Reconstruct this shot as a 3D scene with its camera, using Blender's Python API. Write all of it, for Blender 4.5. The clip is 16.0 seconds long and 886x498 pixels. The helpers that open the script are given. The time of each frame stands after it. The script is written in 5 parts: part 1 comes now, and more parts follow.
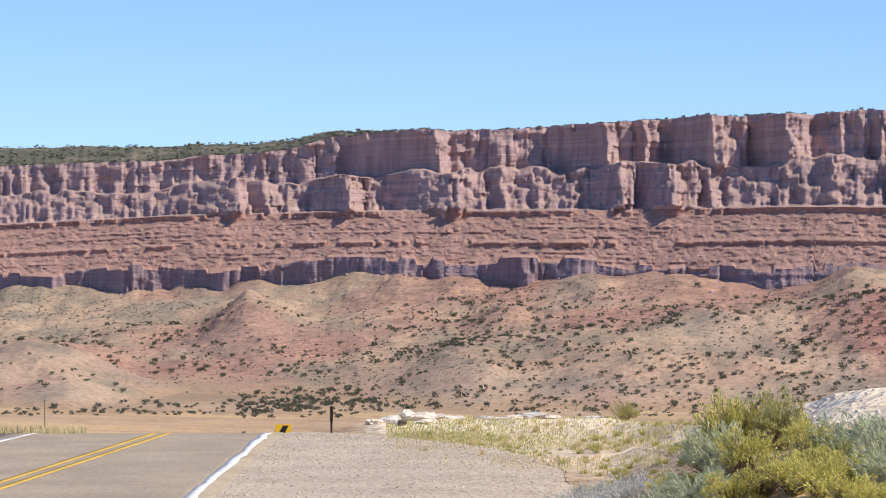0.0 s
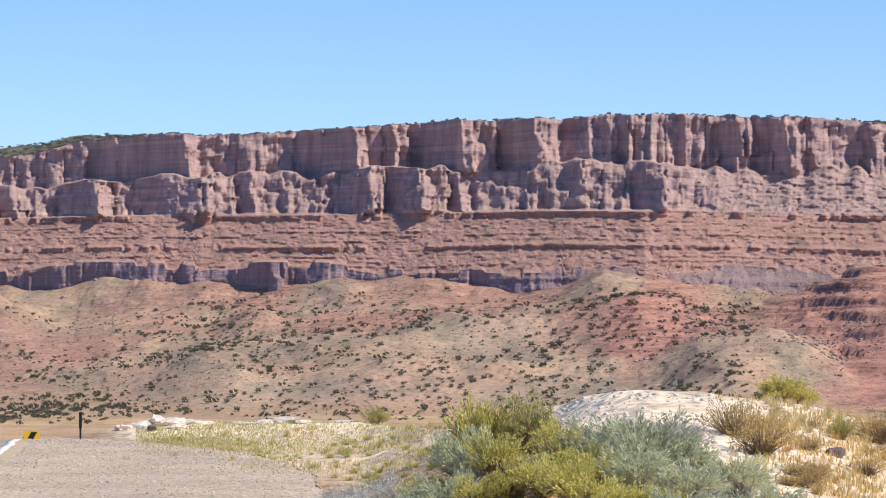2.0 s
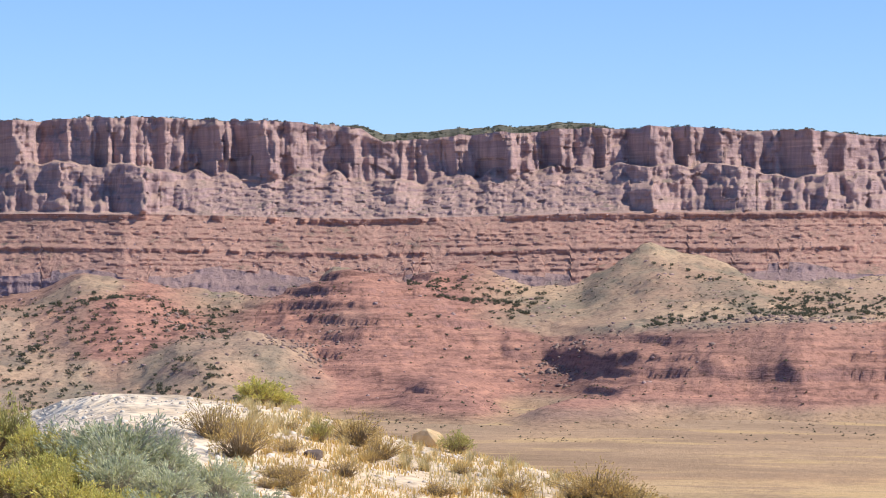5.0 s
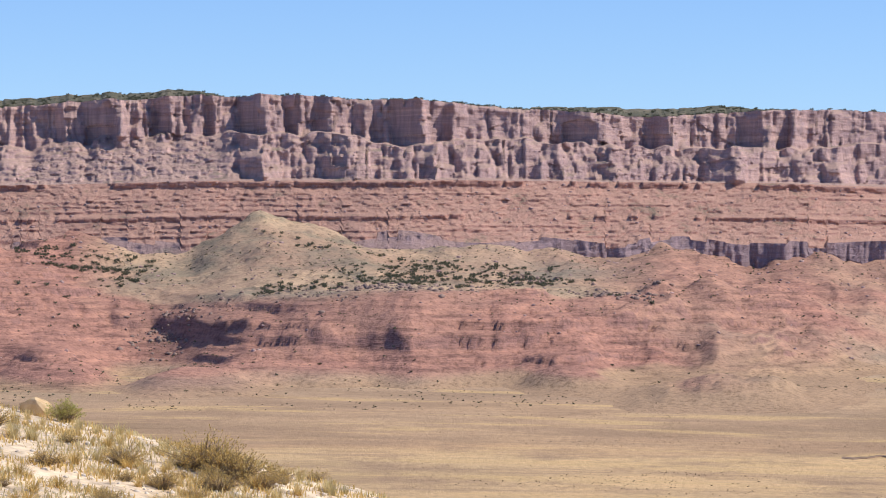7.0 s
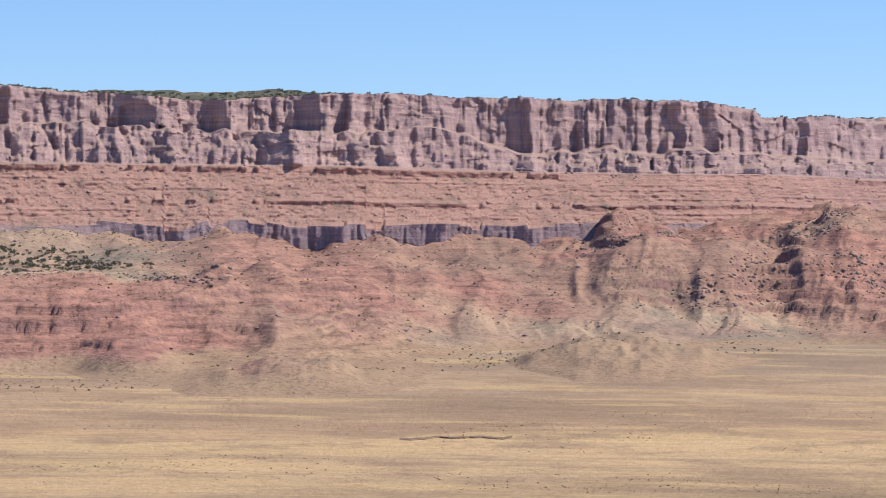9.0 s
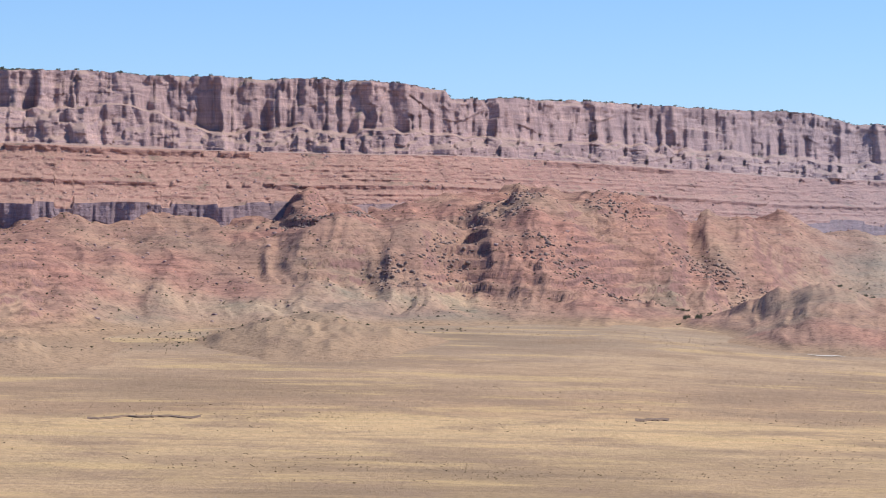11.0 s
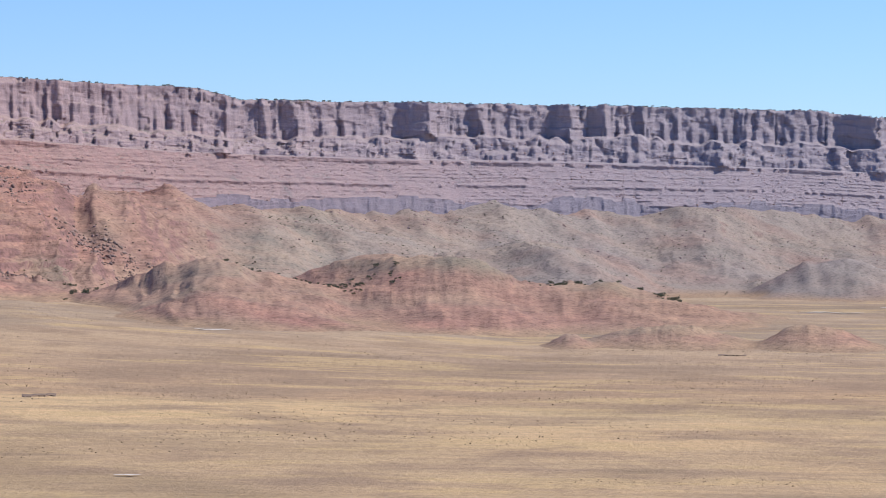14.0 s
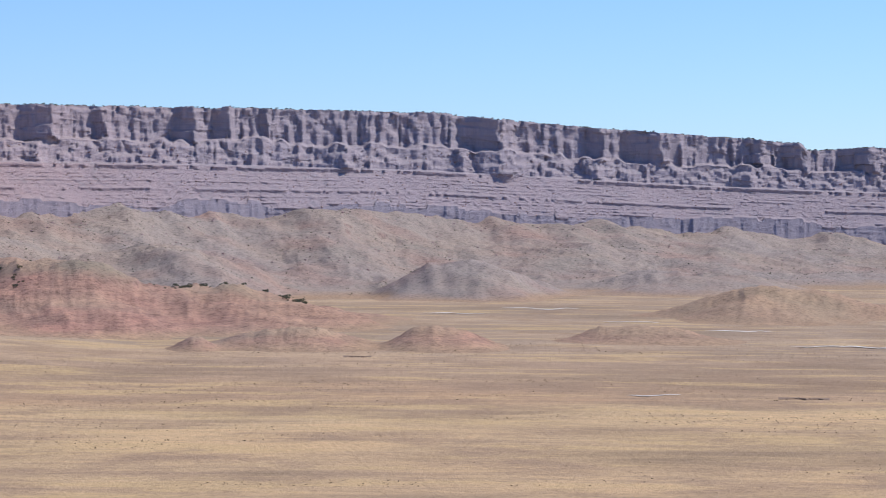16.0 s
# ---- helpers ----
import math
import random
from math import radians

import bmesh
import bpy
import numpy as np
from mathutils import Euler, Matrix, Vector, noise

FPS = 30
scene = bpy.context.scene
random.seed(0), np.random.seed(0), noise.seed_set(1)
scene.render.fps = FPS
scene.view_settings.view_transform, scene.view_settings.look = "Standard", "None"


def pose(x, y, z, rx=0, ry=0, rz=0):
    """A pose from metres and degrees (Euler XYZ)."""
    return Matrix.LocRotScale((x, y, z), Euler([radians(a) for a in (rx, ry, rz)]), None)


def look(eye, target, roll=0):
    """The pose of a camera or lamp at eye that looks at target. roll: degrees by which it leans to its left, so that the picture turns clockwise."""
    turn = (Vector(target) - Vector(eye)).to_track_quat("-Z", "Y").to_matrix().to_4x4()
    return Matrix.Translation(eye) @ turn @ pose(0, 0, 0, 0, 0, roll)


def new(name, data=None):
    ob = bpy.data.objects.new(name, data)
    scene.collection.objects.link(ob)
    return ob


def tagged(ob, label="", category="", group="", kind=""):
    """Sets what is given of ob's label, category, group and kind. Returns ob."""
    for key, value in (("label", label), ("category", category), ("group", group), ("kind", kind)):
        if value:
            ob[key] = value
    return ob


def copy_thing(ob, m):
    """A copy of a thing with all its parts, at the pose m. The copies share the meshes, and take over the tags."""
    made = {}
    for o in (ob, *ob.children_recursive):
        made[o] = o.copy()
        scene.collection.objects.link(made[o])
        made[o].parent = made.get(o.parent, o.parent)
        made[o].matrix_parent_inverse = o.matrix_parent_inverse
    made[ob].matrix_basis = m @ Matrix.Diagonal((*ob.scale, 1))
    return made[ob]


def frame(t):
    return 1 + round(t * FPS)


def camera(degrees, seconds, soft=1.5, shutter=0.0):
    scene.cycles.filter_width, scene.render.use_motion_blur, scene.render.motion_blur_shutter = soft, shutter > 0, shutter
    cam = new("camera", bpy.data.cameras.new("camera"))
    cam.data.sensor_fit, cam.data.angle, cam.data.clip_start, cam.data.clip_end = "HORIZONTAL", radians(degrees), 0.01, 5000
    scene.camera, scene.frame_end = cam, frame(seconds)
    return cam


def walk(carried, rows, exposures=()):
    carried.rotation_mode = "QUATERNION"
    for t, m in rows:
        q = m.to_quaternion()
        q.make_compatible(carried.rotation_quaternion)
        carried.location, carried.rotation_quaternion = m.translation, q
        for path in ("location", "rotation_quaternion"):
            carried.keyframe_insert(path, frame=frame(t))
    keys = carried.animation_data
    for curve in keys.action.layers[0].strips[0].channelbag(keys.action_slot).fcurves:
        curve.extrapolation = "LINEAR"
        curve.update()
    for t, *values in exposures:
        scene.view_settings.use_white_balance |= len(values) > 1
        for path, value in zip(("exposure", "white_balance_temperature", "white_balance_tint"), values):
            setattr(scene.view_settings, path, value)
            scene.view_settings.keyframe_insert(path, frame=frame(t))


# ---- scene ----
cam = camera(15.62, 16.0, soft=1.0)
EYE = 78.0
# seconds, yaw, pitch, roll in degrees; the camera turns on the spot
TURNS = [
    (0.0, -0.000, 0.719, -0.171),
    (0.5, -1.157, 0.853, -0.537),
    (1.0, -2.569, 0.938, -0.606),
    (1.5, -3.864, 0.863, -0.348),
    (2.0, -4.431, 0.805, 0.005),
    (2.5, -5.818, 0.825, -0.092),
    (3.0, -7.257, 0.953, 0.113),
    (3.5, -9.488, 1.012, 0.214),
    (4.0, -10.515, 1.017, 0.163),
    (4.2, -11.180, 1.015, 0.161),
    (6.3, -17.752, 0.431, 0.062),
    (6.5, -18.566, 0.397, 0.154),
    (7.0, -20.563, 0.297, -0.066),
    (7.5, -23.019, 0.292, -0.009),
    (8.0, -24.830, 0.223, -0.097),
    (8.5, -26.140, 0.021, 0.364),
    (8.7, -27.101, 0.016, 0.303),
    (10.8, -33.112, -0.379, -0.154),
    (11.0, -33.876, -0.370, -0.246),
    (11.5, -35.967, -0.570, -0.644),
    (12.0, -37.617, -0.545, -0.281),
    (12.5, -39.073, -0.457, 0.335),
    (13.0, -41.192, -0.474, 0.351),
    (13.5, -42.703, -0.630, 0.166),
    (14.0, -44.723, -0.785, -0.181),
    (14.5, -46.114, -0.833, 0.071),
    (15.0, -48.261, -0.803, 0.190),
    (15.5, -49.959, -0.856, 0.416),
    (16.0, -51.372, -0.739, 0.038),
]
walk(cam, [(t, pose(0, 0, EYE, 90 + pitch, roll, yaw)) for t, yaw, pitch, roll in TURNS],
     [(0.0, 0.13, 6450, 12), (4.2, 0.14, 6450, 12), (6.5, 0.05, 6450, 12), (11.0, -0.02, 6200, 11), (13.5, -0.08, 6050, 11.5), (16.0, -0.14, 5950, 12.5)])

# ---- light ----
SUN_AZ, SUN_EL = 113.0, 46.0          # clockwise from +y, above the horizon
world = bpy.data.worlds.new("sky")
scene.world = world
world.use_nodes = True
wn = world.node_tree
sky = wn.nodes.new("ShaderNodeTexSky")
sky.sky_type = "NISHITA"
sky.sun_disc = False
sky.sun_elevation = radians(SUN_EL)
sky.sun_rotation = radians(SUN_AZ)
sky.altitude = 1700
sky.air_density = 1.0
sky.dust_density = 0.0
sky.ozone_density = 2.5
wn.nodes["Background"].inputs["Strength"].default_value = 0.13
tint = wn.nodes.new("ShaderNodeMix")
tint.data_type, tint.blend_type = "RGBA", "MULTIPLY"
tint.inputs[0].default_value = 1.0
tint.inputs[7].default_value = (0.655, 0.815, 1.1, 1)
wn.links.new(sky.outputs[0], tint.inputs[6])
wn.links.new(tint.outputs[2], wn.nodes["Background"].inputs["Color"])
sun = new("sun", bpy.data.lights.new("sun", "SUN"))
sun.data.energy = 4.6
sun.data.angle = radians(0.53)
sun.data.color = (1.0, 0.915, 0.79)
sa, se = radians(SUN_AZ), radians(SUN_EL)
sun.matrix_world = look((0, 0, 300), Vector((0, 0, 300)) - 100 * Vector((math.sin(sa) * math.cos(se), math.cos(sa) * math.cos(se), math.sin(se))))
scene.view_settings.exposure = 0.0


# ---- numeric helpers ----
def hash2(i, j, seed):
    h = (i.astype(np.int64) * 374761393 + j.astype(np.int64) * 668265263 + seed * 974634541) & 0xFFFFFFFF
    h = ((h ^ (h >> 13)) * 1274126177) & 0xFFFFFFFF
    h = ((h ^ (h >> 16)) * 2246822519) & 0xFFFFFFFF
    return ((h ^ (h >> 15)) & 0xFFFFFF) / float(0xFFFFFF)


def vnoise(x, y=0.0, seed=0):
    """Smooth value noise in -1..1."""
    x, y = np.broadcast_arrays(np.asarray(x, float), np.asarray(y, float))
    i, j = np.floor(x), np.floor(y)
    u, v = x - i, y - j
    u, v = u * u * (3 - 2 * u), v * v * (3 - 2 * v)
    a, b = hash2(i, j, seed), hash2(i + 1, j, seed)
    c, d = hash2(i, j + 1, seed), hash2(i + 1, j + 1, seed)
    return 2 * ((a * (1 - u) + b * u) * (1 - v) + (c * (1 - u) + d * u) * v) - 1


def fbm(x, y=0.0, seed=0, octaves=4, gain=0.5):
    total, amp, norm = 0.0, 1.0, 0.0
    for k in range(octaves):
        total = total + amp * vnoise(np.asarray(x) * 2 ** k + 17.3 * k, np.asarray(y) * 2 ** k + 5.7 * k, seed + k)
        norm += amp
        amp *= gain
    return total / norm


def ridged(x, y=0.0, seed=0, octaves=4):
    total, amp, norm = 0.0, 1.0, 0.0
    for k in range(octaves):
        total = total + amp * (1 - np.abs(vnoise(np.asarray(x) * 2 ** k + 3.1 * k, np.asarray(y) * 2 ** k + 9.2 * k, seed + k)) * 2)
        norm += amp
        amp *= 0.5
    return total / norm


def smooth(a, b, x):
    t = np.clip((np.asarray(x, float) - a) / (b - a), 0, 1)
    return t * t * (3 - 2 * t)


def table(rows, soften=0.0):
    """A line through (bearing, value) rows, with its corners rounded off over so many degrees."""
    xs, ys = [r[0] for r in rows], [r[1] for r in rows]
    if not soften:
        return lambda a: np.interp(a, xs, ys)
    fx = np.arange(xs[0], xs[-1], soften / 8)
    k = np.hanning(19)
    fy = np.convolve(np.pad(np.interp(fx, xs, ys), 9, "edge"), k / k.sum(), "valid")
    return lambda a: np.interp(a, fx, fy)


def tan_d(a):
    return np.tan(np.radians(a))


# ---- materials ----
def material(name, rough=0.9, spec=0.2):
    m = bpy.data.materials.new(name)
    m.use_nodes = True
    b = m.node_tree.nodes["Principled BSDF"]
    b.inputs["Roughness"].default_value = rough
    b.inputs["Specular IOR Level"].default_value = spec
    return m, m.node_tree, b


def node(nt, kind, **inputs):
    n = nt.nodes.new(kind)
    for k, v in inputs.items():
        key = k.replace("_", " ")
        if key in n.inputs:
            n.inputs[key].default_value = v
    return n


def coords(nt, sx=1, sy=1, sz=1):
    g = nt.nodes.new("ShaderNodeNewGeometry")
    mp = nt.nodes.new("ShaderNodeMapping")
    mp.inputs["Scale"].default_value = (sx, sy, sz)
    nt.links.new(g.outputs["Position"], mp.inputs["Vector"])
    return mp.outputs[0]


def noise_tex(nt, vec, scale, detail=4, rough=0.55):
    n = node(nt, "ShaderNodeTexNoise", Scale=scale, Detail=detail, Roughness=rough)
    nt.links.new(vec, n.inputs["Vector"])
    return n.outputs["Fac"]


def ramp(nt, fac, stops):
    r = nt.nodes.new("ShaderNodeValToRGB")
    e = r.color_ramp.elements
    while len(e) < len(stops):
        e.new(0.5)
    for el, (p, c) in zip(e, stops):
        el.position, el.color = p, (*c, 1)
    nt.links.new(fac, r.inputs[0])
    return r.outputs[0]


def mix(nt, fac, a, b, mode="MIX"):
    m = nt.nodes.new("ShaderNodeMix")
    m.data_type, m.blend_type = "RGBA", mode
    for sock, v in ((m.inputs[0], fac), (m.inputs[6], a), (m.inputs[7], b)):
        if isinstance(v, (int, float)):
            sock.default_value = v
        elif isinstance(v, tuple):
            sock.default_value = (*v, 1)
        else:
            nt.links.new(v, sock)
    return m.outputs[2]


def bump(nt, bsdf, height, strength, distance):
    b = node(nt, "ShaderNodeBump", Strength=strength, Distance=distance)
    nt.links.new(height, b.inputs["Height"])
    nt.links.new(b.outputs[0], bsdf.inputs["Normal"])


def maths(nt, op, a, b=0.5):
    m = nt.nodes.new("ShaderNodeMath")
    m.operation = op
    for sock, v in ((m.inputs[0], a), (m.inputs[1], b)):
        if isinstance(v, (int, float)):
            sock.default_value = v
        else:
            nt.links.new(v, sock)
    return m.outputs[0]


def rock_material(name, stops, strata=0.16, tint=(0.42, 0.27, 0.2), loose=(0.45, 0.3, 0.2)):
    """Bedded desert rock: level beds, stains that run down, blotches."""
    m, nt, b = material(name, 0.92, 0.15)
    beds = noise_tex(nt, coords(nt, 0.004, 0.004, strata), 1.0, 6, 0.65)
    col = ramp(nt, beds, stops)
    blot = noise_tex(nt, coords(nt, 0.03, 0.03, 0.03), 1.0, 6, 0.6)
    col = mix(nt, maths(nt, "MULTIPLY", blot, 0.45), col, tint)
    runs = noise_tex(nt, coords(nt, 0.1, 0.1, 0.012), 1.0, 5, 0.65)
    col = mix(nt, 0.6, col, ramp(nt, runs, [(0.34, (0.55, 0.54, 0.58)), (0.5, (0.95, 0.94, 0.94)), (0.64, (1.25, 1.2, 1.15))]), "MULTIPLY")
    fine_runs = noise_tex(nt, coords(nt, 0.4, 0.4, 0.03), 1.0, 4, 0.7)
    col = mix(nt, 0.22, col, ramp(nt, fine_runs, [(0.36, (0.5, 0.46, 0.46)), (0.52, (1, 1, 1)), (0.68, (1.15, 1.12, 1.1))]), "MULTIPLY")
    up = nt.nodes.new("ShaderNodeNewGeometry")
    sep = nt.nodes.new("ShaderNodeSeparateXYZ")
    nt.links.new(up.outputs["Normal"], sep.inputs[0])
    flat = ramp(nt, sep.outputs[2], [(0.5, (0, 0, 0)), (0.85, (0.8, 0.8, 0.8))])
    scrub = noise_tex(nt, coords(nt, 0.05, 0.05, 0.05), 1.0, 6, 0.7)
    col = mix(nt, flat, col, ramp(nt, scrub, [(0.4, loose), (0.56, tuple(0.85 * c for c in loose)), (0.68, (0.21, 0.19, 0.13))]))
    # on the cliffs this attribute mixes in a blue-grey that stands for haze
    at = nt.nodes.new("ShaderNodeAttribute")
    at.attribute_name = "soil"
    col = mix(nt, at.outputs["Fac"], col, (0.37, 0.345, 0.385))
    nt.links.new(col, b.inputs["Base Color"])
    chips = noise_tex(nt, coords(nt, 0.55, 0.55, 1.1), 1.0, 4, 0.75)
    cells = node(nt, "ShaderNodeTexVoronoi", Scale=1.0)
    nt.links.new(coords(nt, 0.4, 0.4, 0.7), cells.inputs["Vector"])
    rough_face = maths(nt, "ADD", chips, maths(nt, "MULTIPLY", cells.outputs["Distance"], -0.35))
    bump(nt, b, rough_face, 0.8, 1.3)
    return m


# the cliff rock colours are pushed towards blue, which paints in distance haze
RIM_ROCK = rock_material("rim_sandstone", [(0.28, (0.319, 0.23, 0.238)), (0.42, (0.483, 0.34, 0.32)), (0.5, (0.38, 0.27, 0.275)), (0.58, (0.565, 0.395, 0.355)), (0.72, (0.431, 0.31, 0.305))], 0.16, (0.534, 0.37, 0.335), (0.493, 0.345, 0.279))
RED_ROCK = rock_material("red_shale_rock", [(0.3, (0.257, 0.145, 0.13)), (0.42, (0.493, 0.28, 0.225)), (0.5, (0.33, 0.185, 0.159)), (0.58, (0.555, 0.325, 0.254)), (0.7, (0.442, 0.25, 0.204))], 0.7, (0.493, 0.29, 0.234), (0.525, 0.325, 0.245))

# darker than the other rock: shade on this band is put into its colour
BAND_ROCK = rock_material("shade_darkened_band_rock", [(0.3, (0.228, 0.17, 0.194)), (0.45, (0.351, 0.265, 0.281)), (0.55, (0.266, 0.2, 0.221)), (0.7, (0.408, 0.3, 0.308))], 0.4, (0.37, 0.275, 0.286), (0.418, 0.285, 0.243))


def slope_material(name, soil, pale, scrub, scrub_at=0.56, other=None, steep=None, size=1.0, bands=False):
    """Loose soil with pale and grey-green scrubby patches and scattered stones; another soil or painted haze grey where
    the mesh says so, bare rock where it is steep.
    """
    m, nt, b = material(name, 0.95, 0.1)
    big = noise_tex(nt, coords(nt, 0.008 / size, 0.008 / size, 0.012 / size), 1.0, 6, 0.6)
    col = mix(nt, ramp(nt, big, [(0.42, (0, 0, 0)), (0.62, (1, 1, 1))]), soil, pale)
    if bands:                       # washes and belts of grass, in rings around the camera so that they lie level in its view
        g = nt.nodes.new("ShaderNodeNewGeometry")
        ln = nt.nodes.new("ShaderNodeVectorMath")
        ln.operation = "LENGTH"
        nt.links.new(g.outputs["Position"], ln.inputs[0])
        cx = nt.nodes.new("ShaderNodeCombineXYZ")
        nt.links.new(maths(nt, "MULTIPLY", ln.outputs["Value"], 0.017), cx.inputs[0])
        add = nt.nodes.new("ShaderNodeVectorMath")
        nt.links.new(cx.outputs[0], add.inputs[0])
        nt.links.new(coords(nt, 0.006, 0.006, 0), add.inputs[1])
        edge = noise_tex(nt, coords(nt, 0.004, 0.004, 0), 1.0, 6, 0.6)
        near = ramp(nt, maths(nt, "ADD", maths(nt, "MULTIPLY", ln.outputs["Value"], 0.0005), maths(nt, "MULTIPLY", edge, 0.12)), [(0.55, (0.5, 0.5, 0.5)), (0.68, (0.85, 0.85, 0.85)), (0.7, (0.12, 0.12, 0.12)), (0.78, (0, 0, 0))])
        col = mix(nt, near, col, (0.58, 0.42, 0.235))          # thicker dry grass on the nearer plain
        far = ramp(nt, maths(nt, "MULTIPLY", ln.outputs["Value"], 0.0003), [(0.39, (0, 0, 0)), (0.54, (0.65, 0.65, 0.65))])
        col = mix(nt, far, col, (0.41, 0.325, 0.24))          # greyer tan with distance from the camera's spot
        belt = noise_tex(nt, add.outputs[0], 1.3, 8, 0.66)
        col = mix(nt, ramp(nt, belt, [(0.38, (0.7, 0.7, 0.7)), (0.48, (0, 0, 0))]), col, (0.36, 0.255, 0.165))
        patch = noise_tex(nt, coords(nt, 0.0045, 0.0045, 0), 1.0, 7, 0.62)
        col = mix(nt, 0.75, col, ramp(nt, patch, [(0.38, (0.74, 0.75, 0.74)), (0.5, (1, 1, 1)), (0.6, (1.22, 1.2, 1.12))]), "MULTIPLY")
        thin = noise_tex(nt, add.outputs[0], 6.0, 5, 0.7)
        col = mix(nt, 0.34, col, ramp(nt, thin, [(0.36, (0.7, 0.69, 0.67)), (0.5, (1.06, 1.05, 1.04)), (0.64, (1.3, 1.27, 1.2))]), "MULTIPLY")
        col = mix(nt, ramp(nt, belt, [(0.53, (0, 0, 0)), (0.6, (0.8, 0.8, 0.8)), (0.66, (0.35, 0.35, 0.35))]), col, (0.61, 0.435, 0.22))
    green = noise_tex(nt, coords(nt, 0.011 / size, 0.009 / size, 0.02 / size), 1.7, 7, 0.68)
    col = mix(nt, ramp(nt, green, [(scrub_at - 0.06, (0, 0, 0)), (scrub_at + 0.08, (0.85, 0.85, 0.85))]), col, scrub)
    if other:
        # grey mixed into the far slopes in place of haze
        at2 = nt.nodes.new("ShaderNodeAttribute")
        at2.attribute_name = "haze_grey"
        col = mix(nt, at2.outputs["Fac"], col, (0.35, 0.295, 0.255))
        at = nt.nodes.new("ShaderNodeAttribute")
        at.attribute_name = "soil"
        col = mix(nt, at.outputs["Fac"], col, other)
        at3 = nt.nodes.new("ShaderNodeAttribute")
        at3.attribute_name = "dust"
        col = mix(nt, at3.outputs["Fac"], col, (0.43, 0.295, 0.185))
    if steep:
        up = nt.nodes.new("ShaderNodeNewGeometry")
        sep = nt.nodes.new("ShaderNodeSeparateXYZ")
        nt.links.new(up.outputs["Normal"], sep.inputs[0])
        sod = noise_tex(nt, coords(nt, 0.04, 0.04, 0.04), 1.0, 5, 0.7)
        level = maths(nt, "ADD", sep.outputs[2], maths(nt, "MULTIPLY", sod, 0.1))
        col = mix(nt, ramp(nt, level, [(1.015, (0, 0, 0)), (1.06, (0.6, 0.6, 0.6))]), col, (0.43, 0.315, 0.205))     # thin grass where the ground is level
        col = mix(nt, ramp(nt, sep.outputs[2], [(0.62, (0.9, 0.9, 0.9)), (0.8, (0, 0, 0))]), col, steep)
    if steep:                       # hard and soft beds show through the red soil
        lay = noise_tex(nt, coords(nt, 0.03, 0.03, 0.34), 1.0, 6, 0.74)
        lines = mix(nt, maths(nt, "MULTIPLY", at.outputs["Fac"], 0.9), (1, 1, 1), ramp(nt, lay, [(0.36, (0.5, 0.48, 0.52)), (0.46, (0.9, 0.89, 0.9)), (0.54, (1.1, 1.07, 1.05)), (0.66, (1.4, 1.36, 1.28))]))
        col = mix(nt, 1.0, col, lines, "MULTIPLY")
    speck = noise_tex(nt, coords(nt, 0.3 / size, 0.3 / size, 0.3 / size), 1.0, 4, 0.75)
    col = mix(nt, 0.3 if bands else 0.6, col, ramp(nt, speck, [(0.36, (0.42, 0.4, 0.38)), (0.5, (1, 1, 1)), (0.66, (1.18, 1.14, 1.1))]), "MULTIPLY")
    if steep:
        speck = maths(nt, "ADD", speck, maths(nt, "MULTIPLY", maths(nt, "MULTIPLY", lay, at.outputs["Fac"]), 1.2))
    if bands:                       # crumbs and small stones on the near rise
        crumb = noise_tex(nt, coords(nt, 5, 5, 5), 1.0, 5, 0.75)
        col = mix(nt, 0.6, col, ramp(nt, crumb, [(0.36, (0.66, 0.6, 0.52)), (0.46, (1.02, 1.0, 0.97)), (0.62, (1.2, 1.18, 1.14))]), "MULTIPLY")
        speck = maths(nt, "ADD", speck, maths(nt, "MULTIPLY", crumb, 0.025))
    nt.links.new(col, b.inputs["Base Color"])
    bump(nt, b, speck, 0.8, 1.2 * size)
    return m


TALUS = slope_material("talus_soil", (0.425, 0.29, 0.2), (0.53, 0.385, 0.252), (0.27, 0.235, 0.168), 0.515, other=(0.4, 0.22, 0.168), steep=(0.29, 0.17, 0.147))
PLATEAU = slope_material("plateau_scrubland", (0.23, 0.2, 0.14), (0.3, 0.25, 0.175), (0.11, 0.115, 0.08), 0.42, size=0.6)
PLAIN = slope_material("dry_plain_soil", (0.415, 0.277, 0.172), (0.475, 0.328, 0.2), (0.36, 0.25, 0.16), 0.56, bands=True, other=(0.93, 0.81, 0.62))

# ---- the mesa ----
MESA_R = table([(-60, 3600), (-30, 2900), (-8, 2450), (0, 2250), (8, 2080), (14, 2060), (20, 2050), (27, 2150), (33, 2310), (35, 2410), (37, 2550),
                (40, 2750), (45, 3050), (51, 3350), (55, 3550), (60, 3800), (70, 4150), (100, 4300)])
LEDGE_EL = table([(-30, 0.8), (-7.8, 1.12), (-4.8, 1.29), (-1.8, 1.38), (3.2, 1.43), (6, 1.48), (8.6, 1.48), (12.5, 1.4), (16.7, 1.51), (20.6, 1.53), (26.5, 1.47), (29, 1.38),
                  (32, 1.31), (34, 1.29), (36, 1.2), (38, 1.06), (40, 0.92), (43, 0.82), (47, 0.75), (51, 0.64), (54, 0.47), (56, 0.36), (59, 0.24), (65, 0.1), (100, 0.1)])
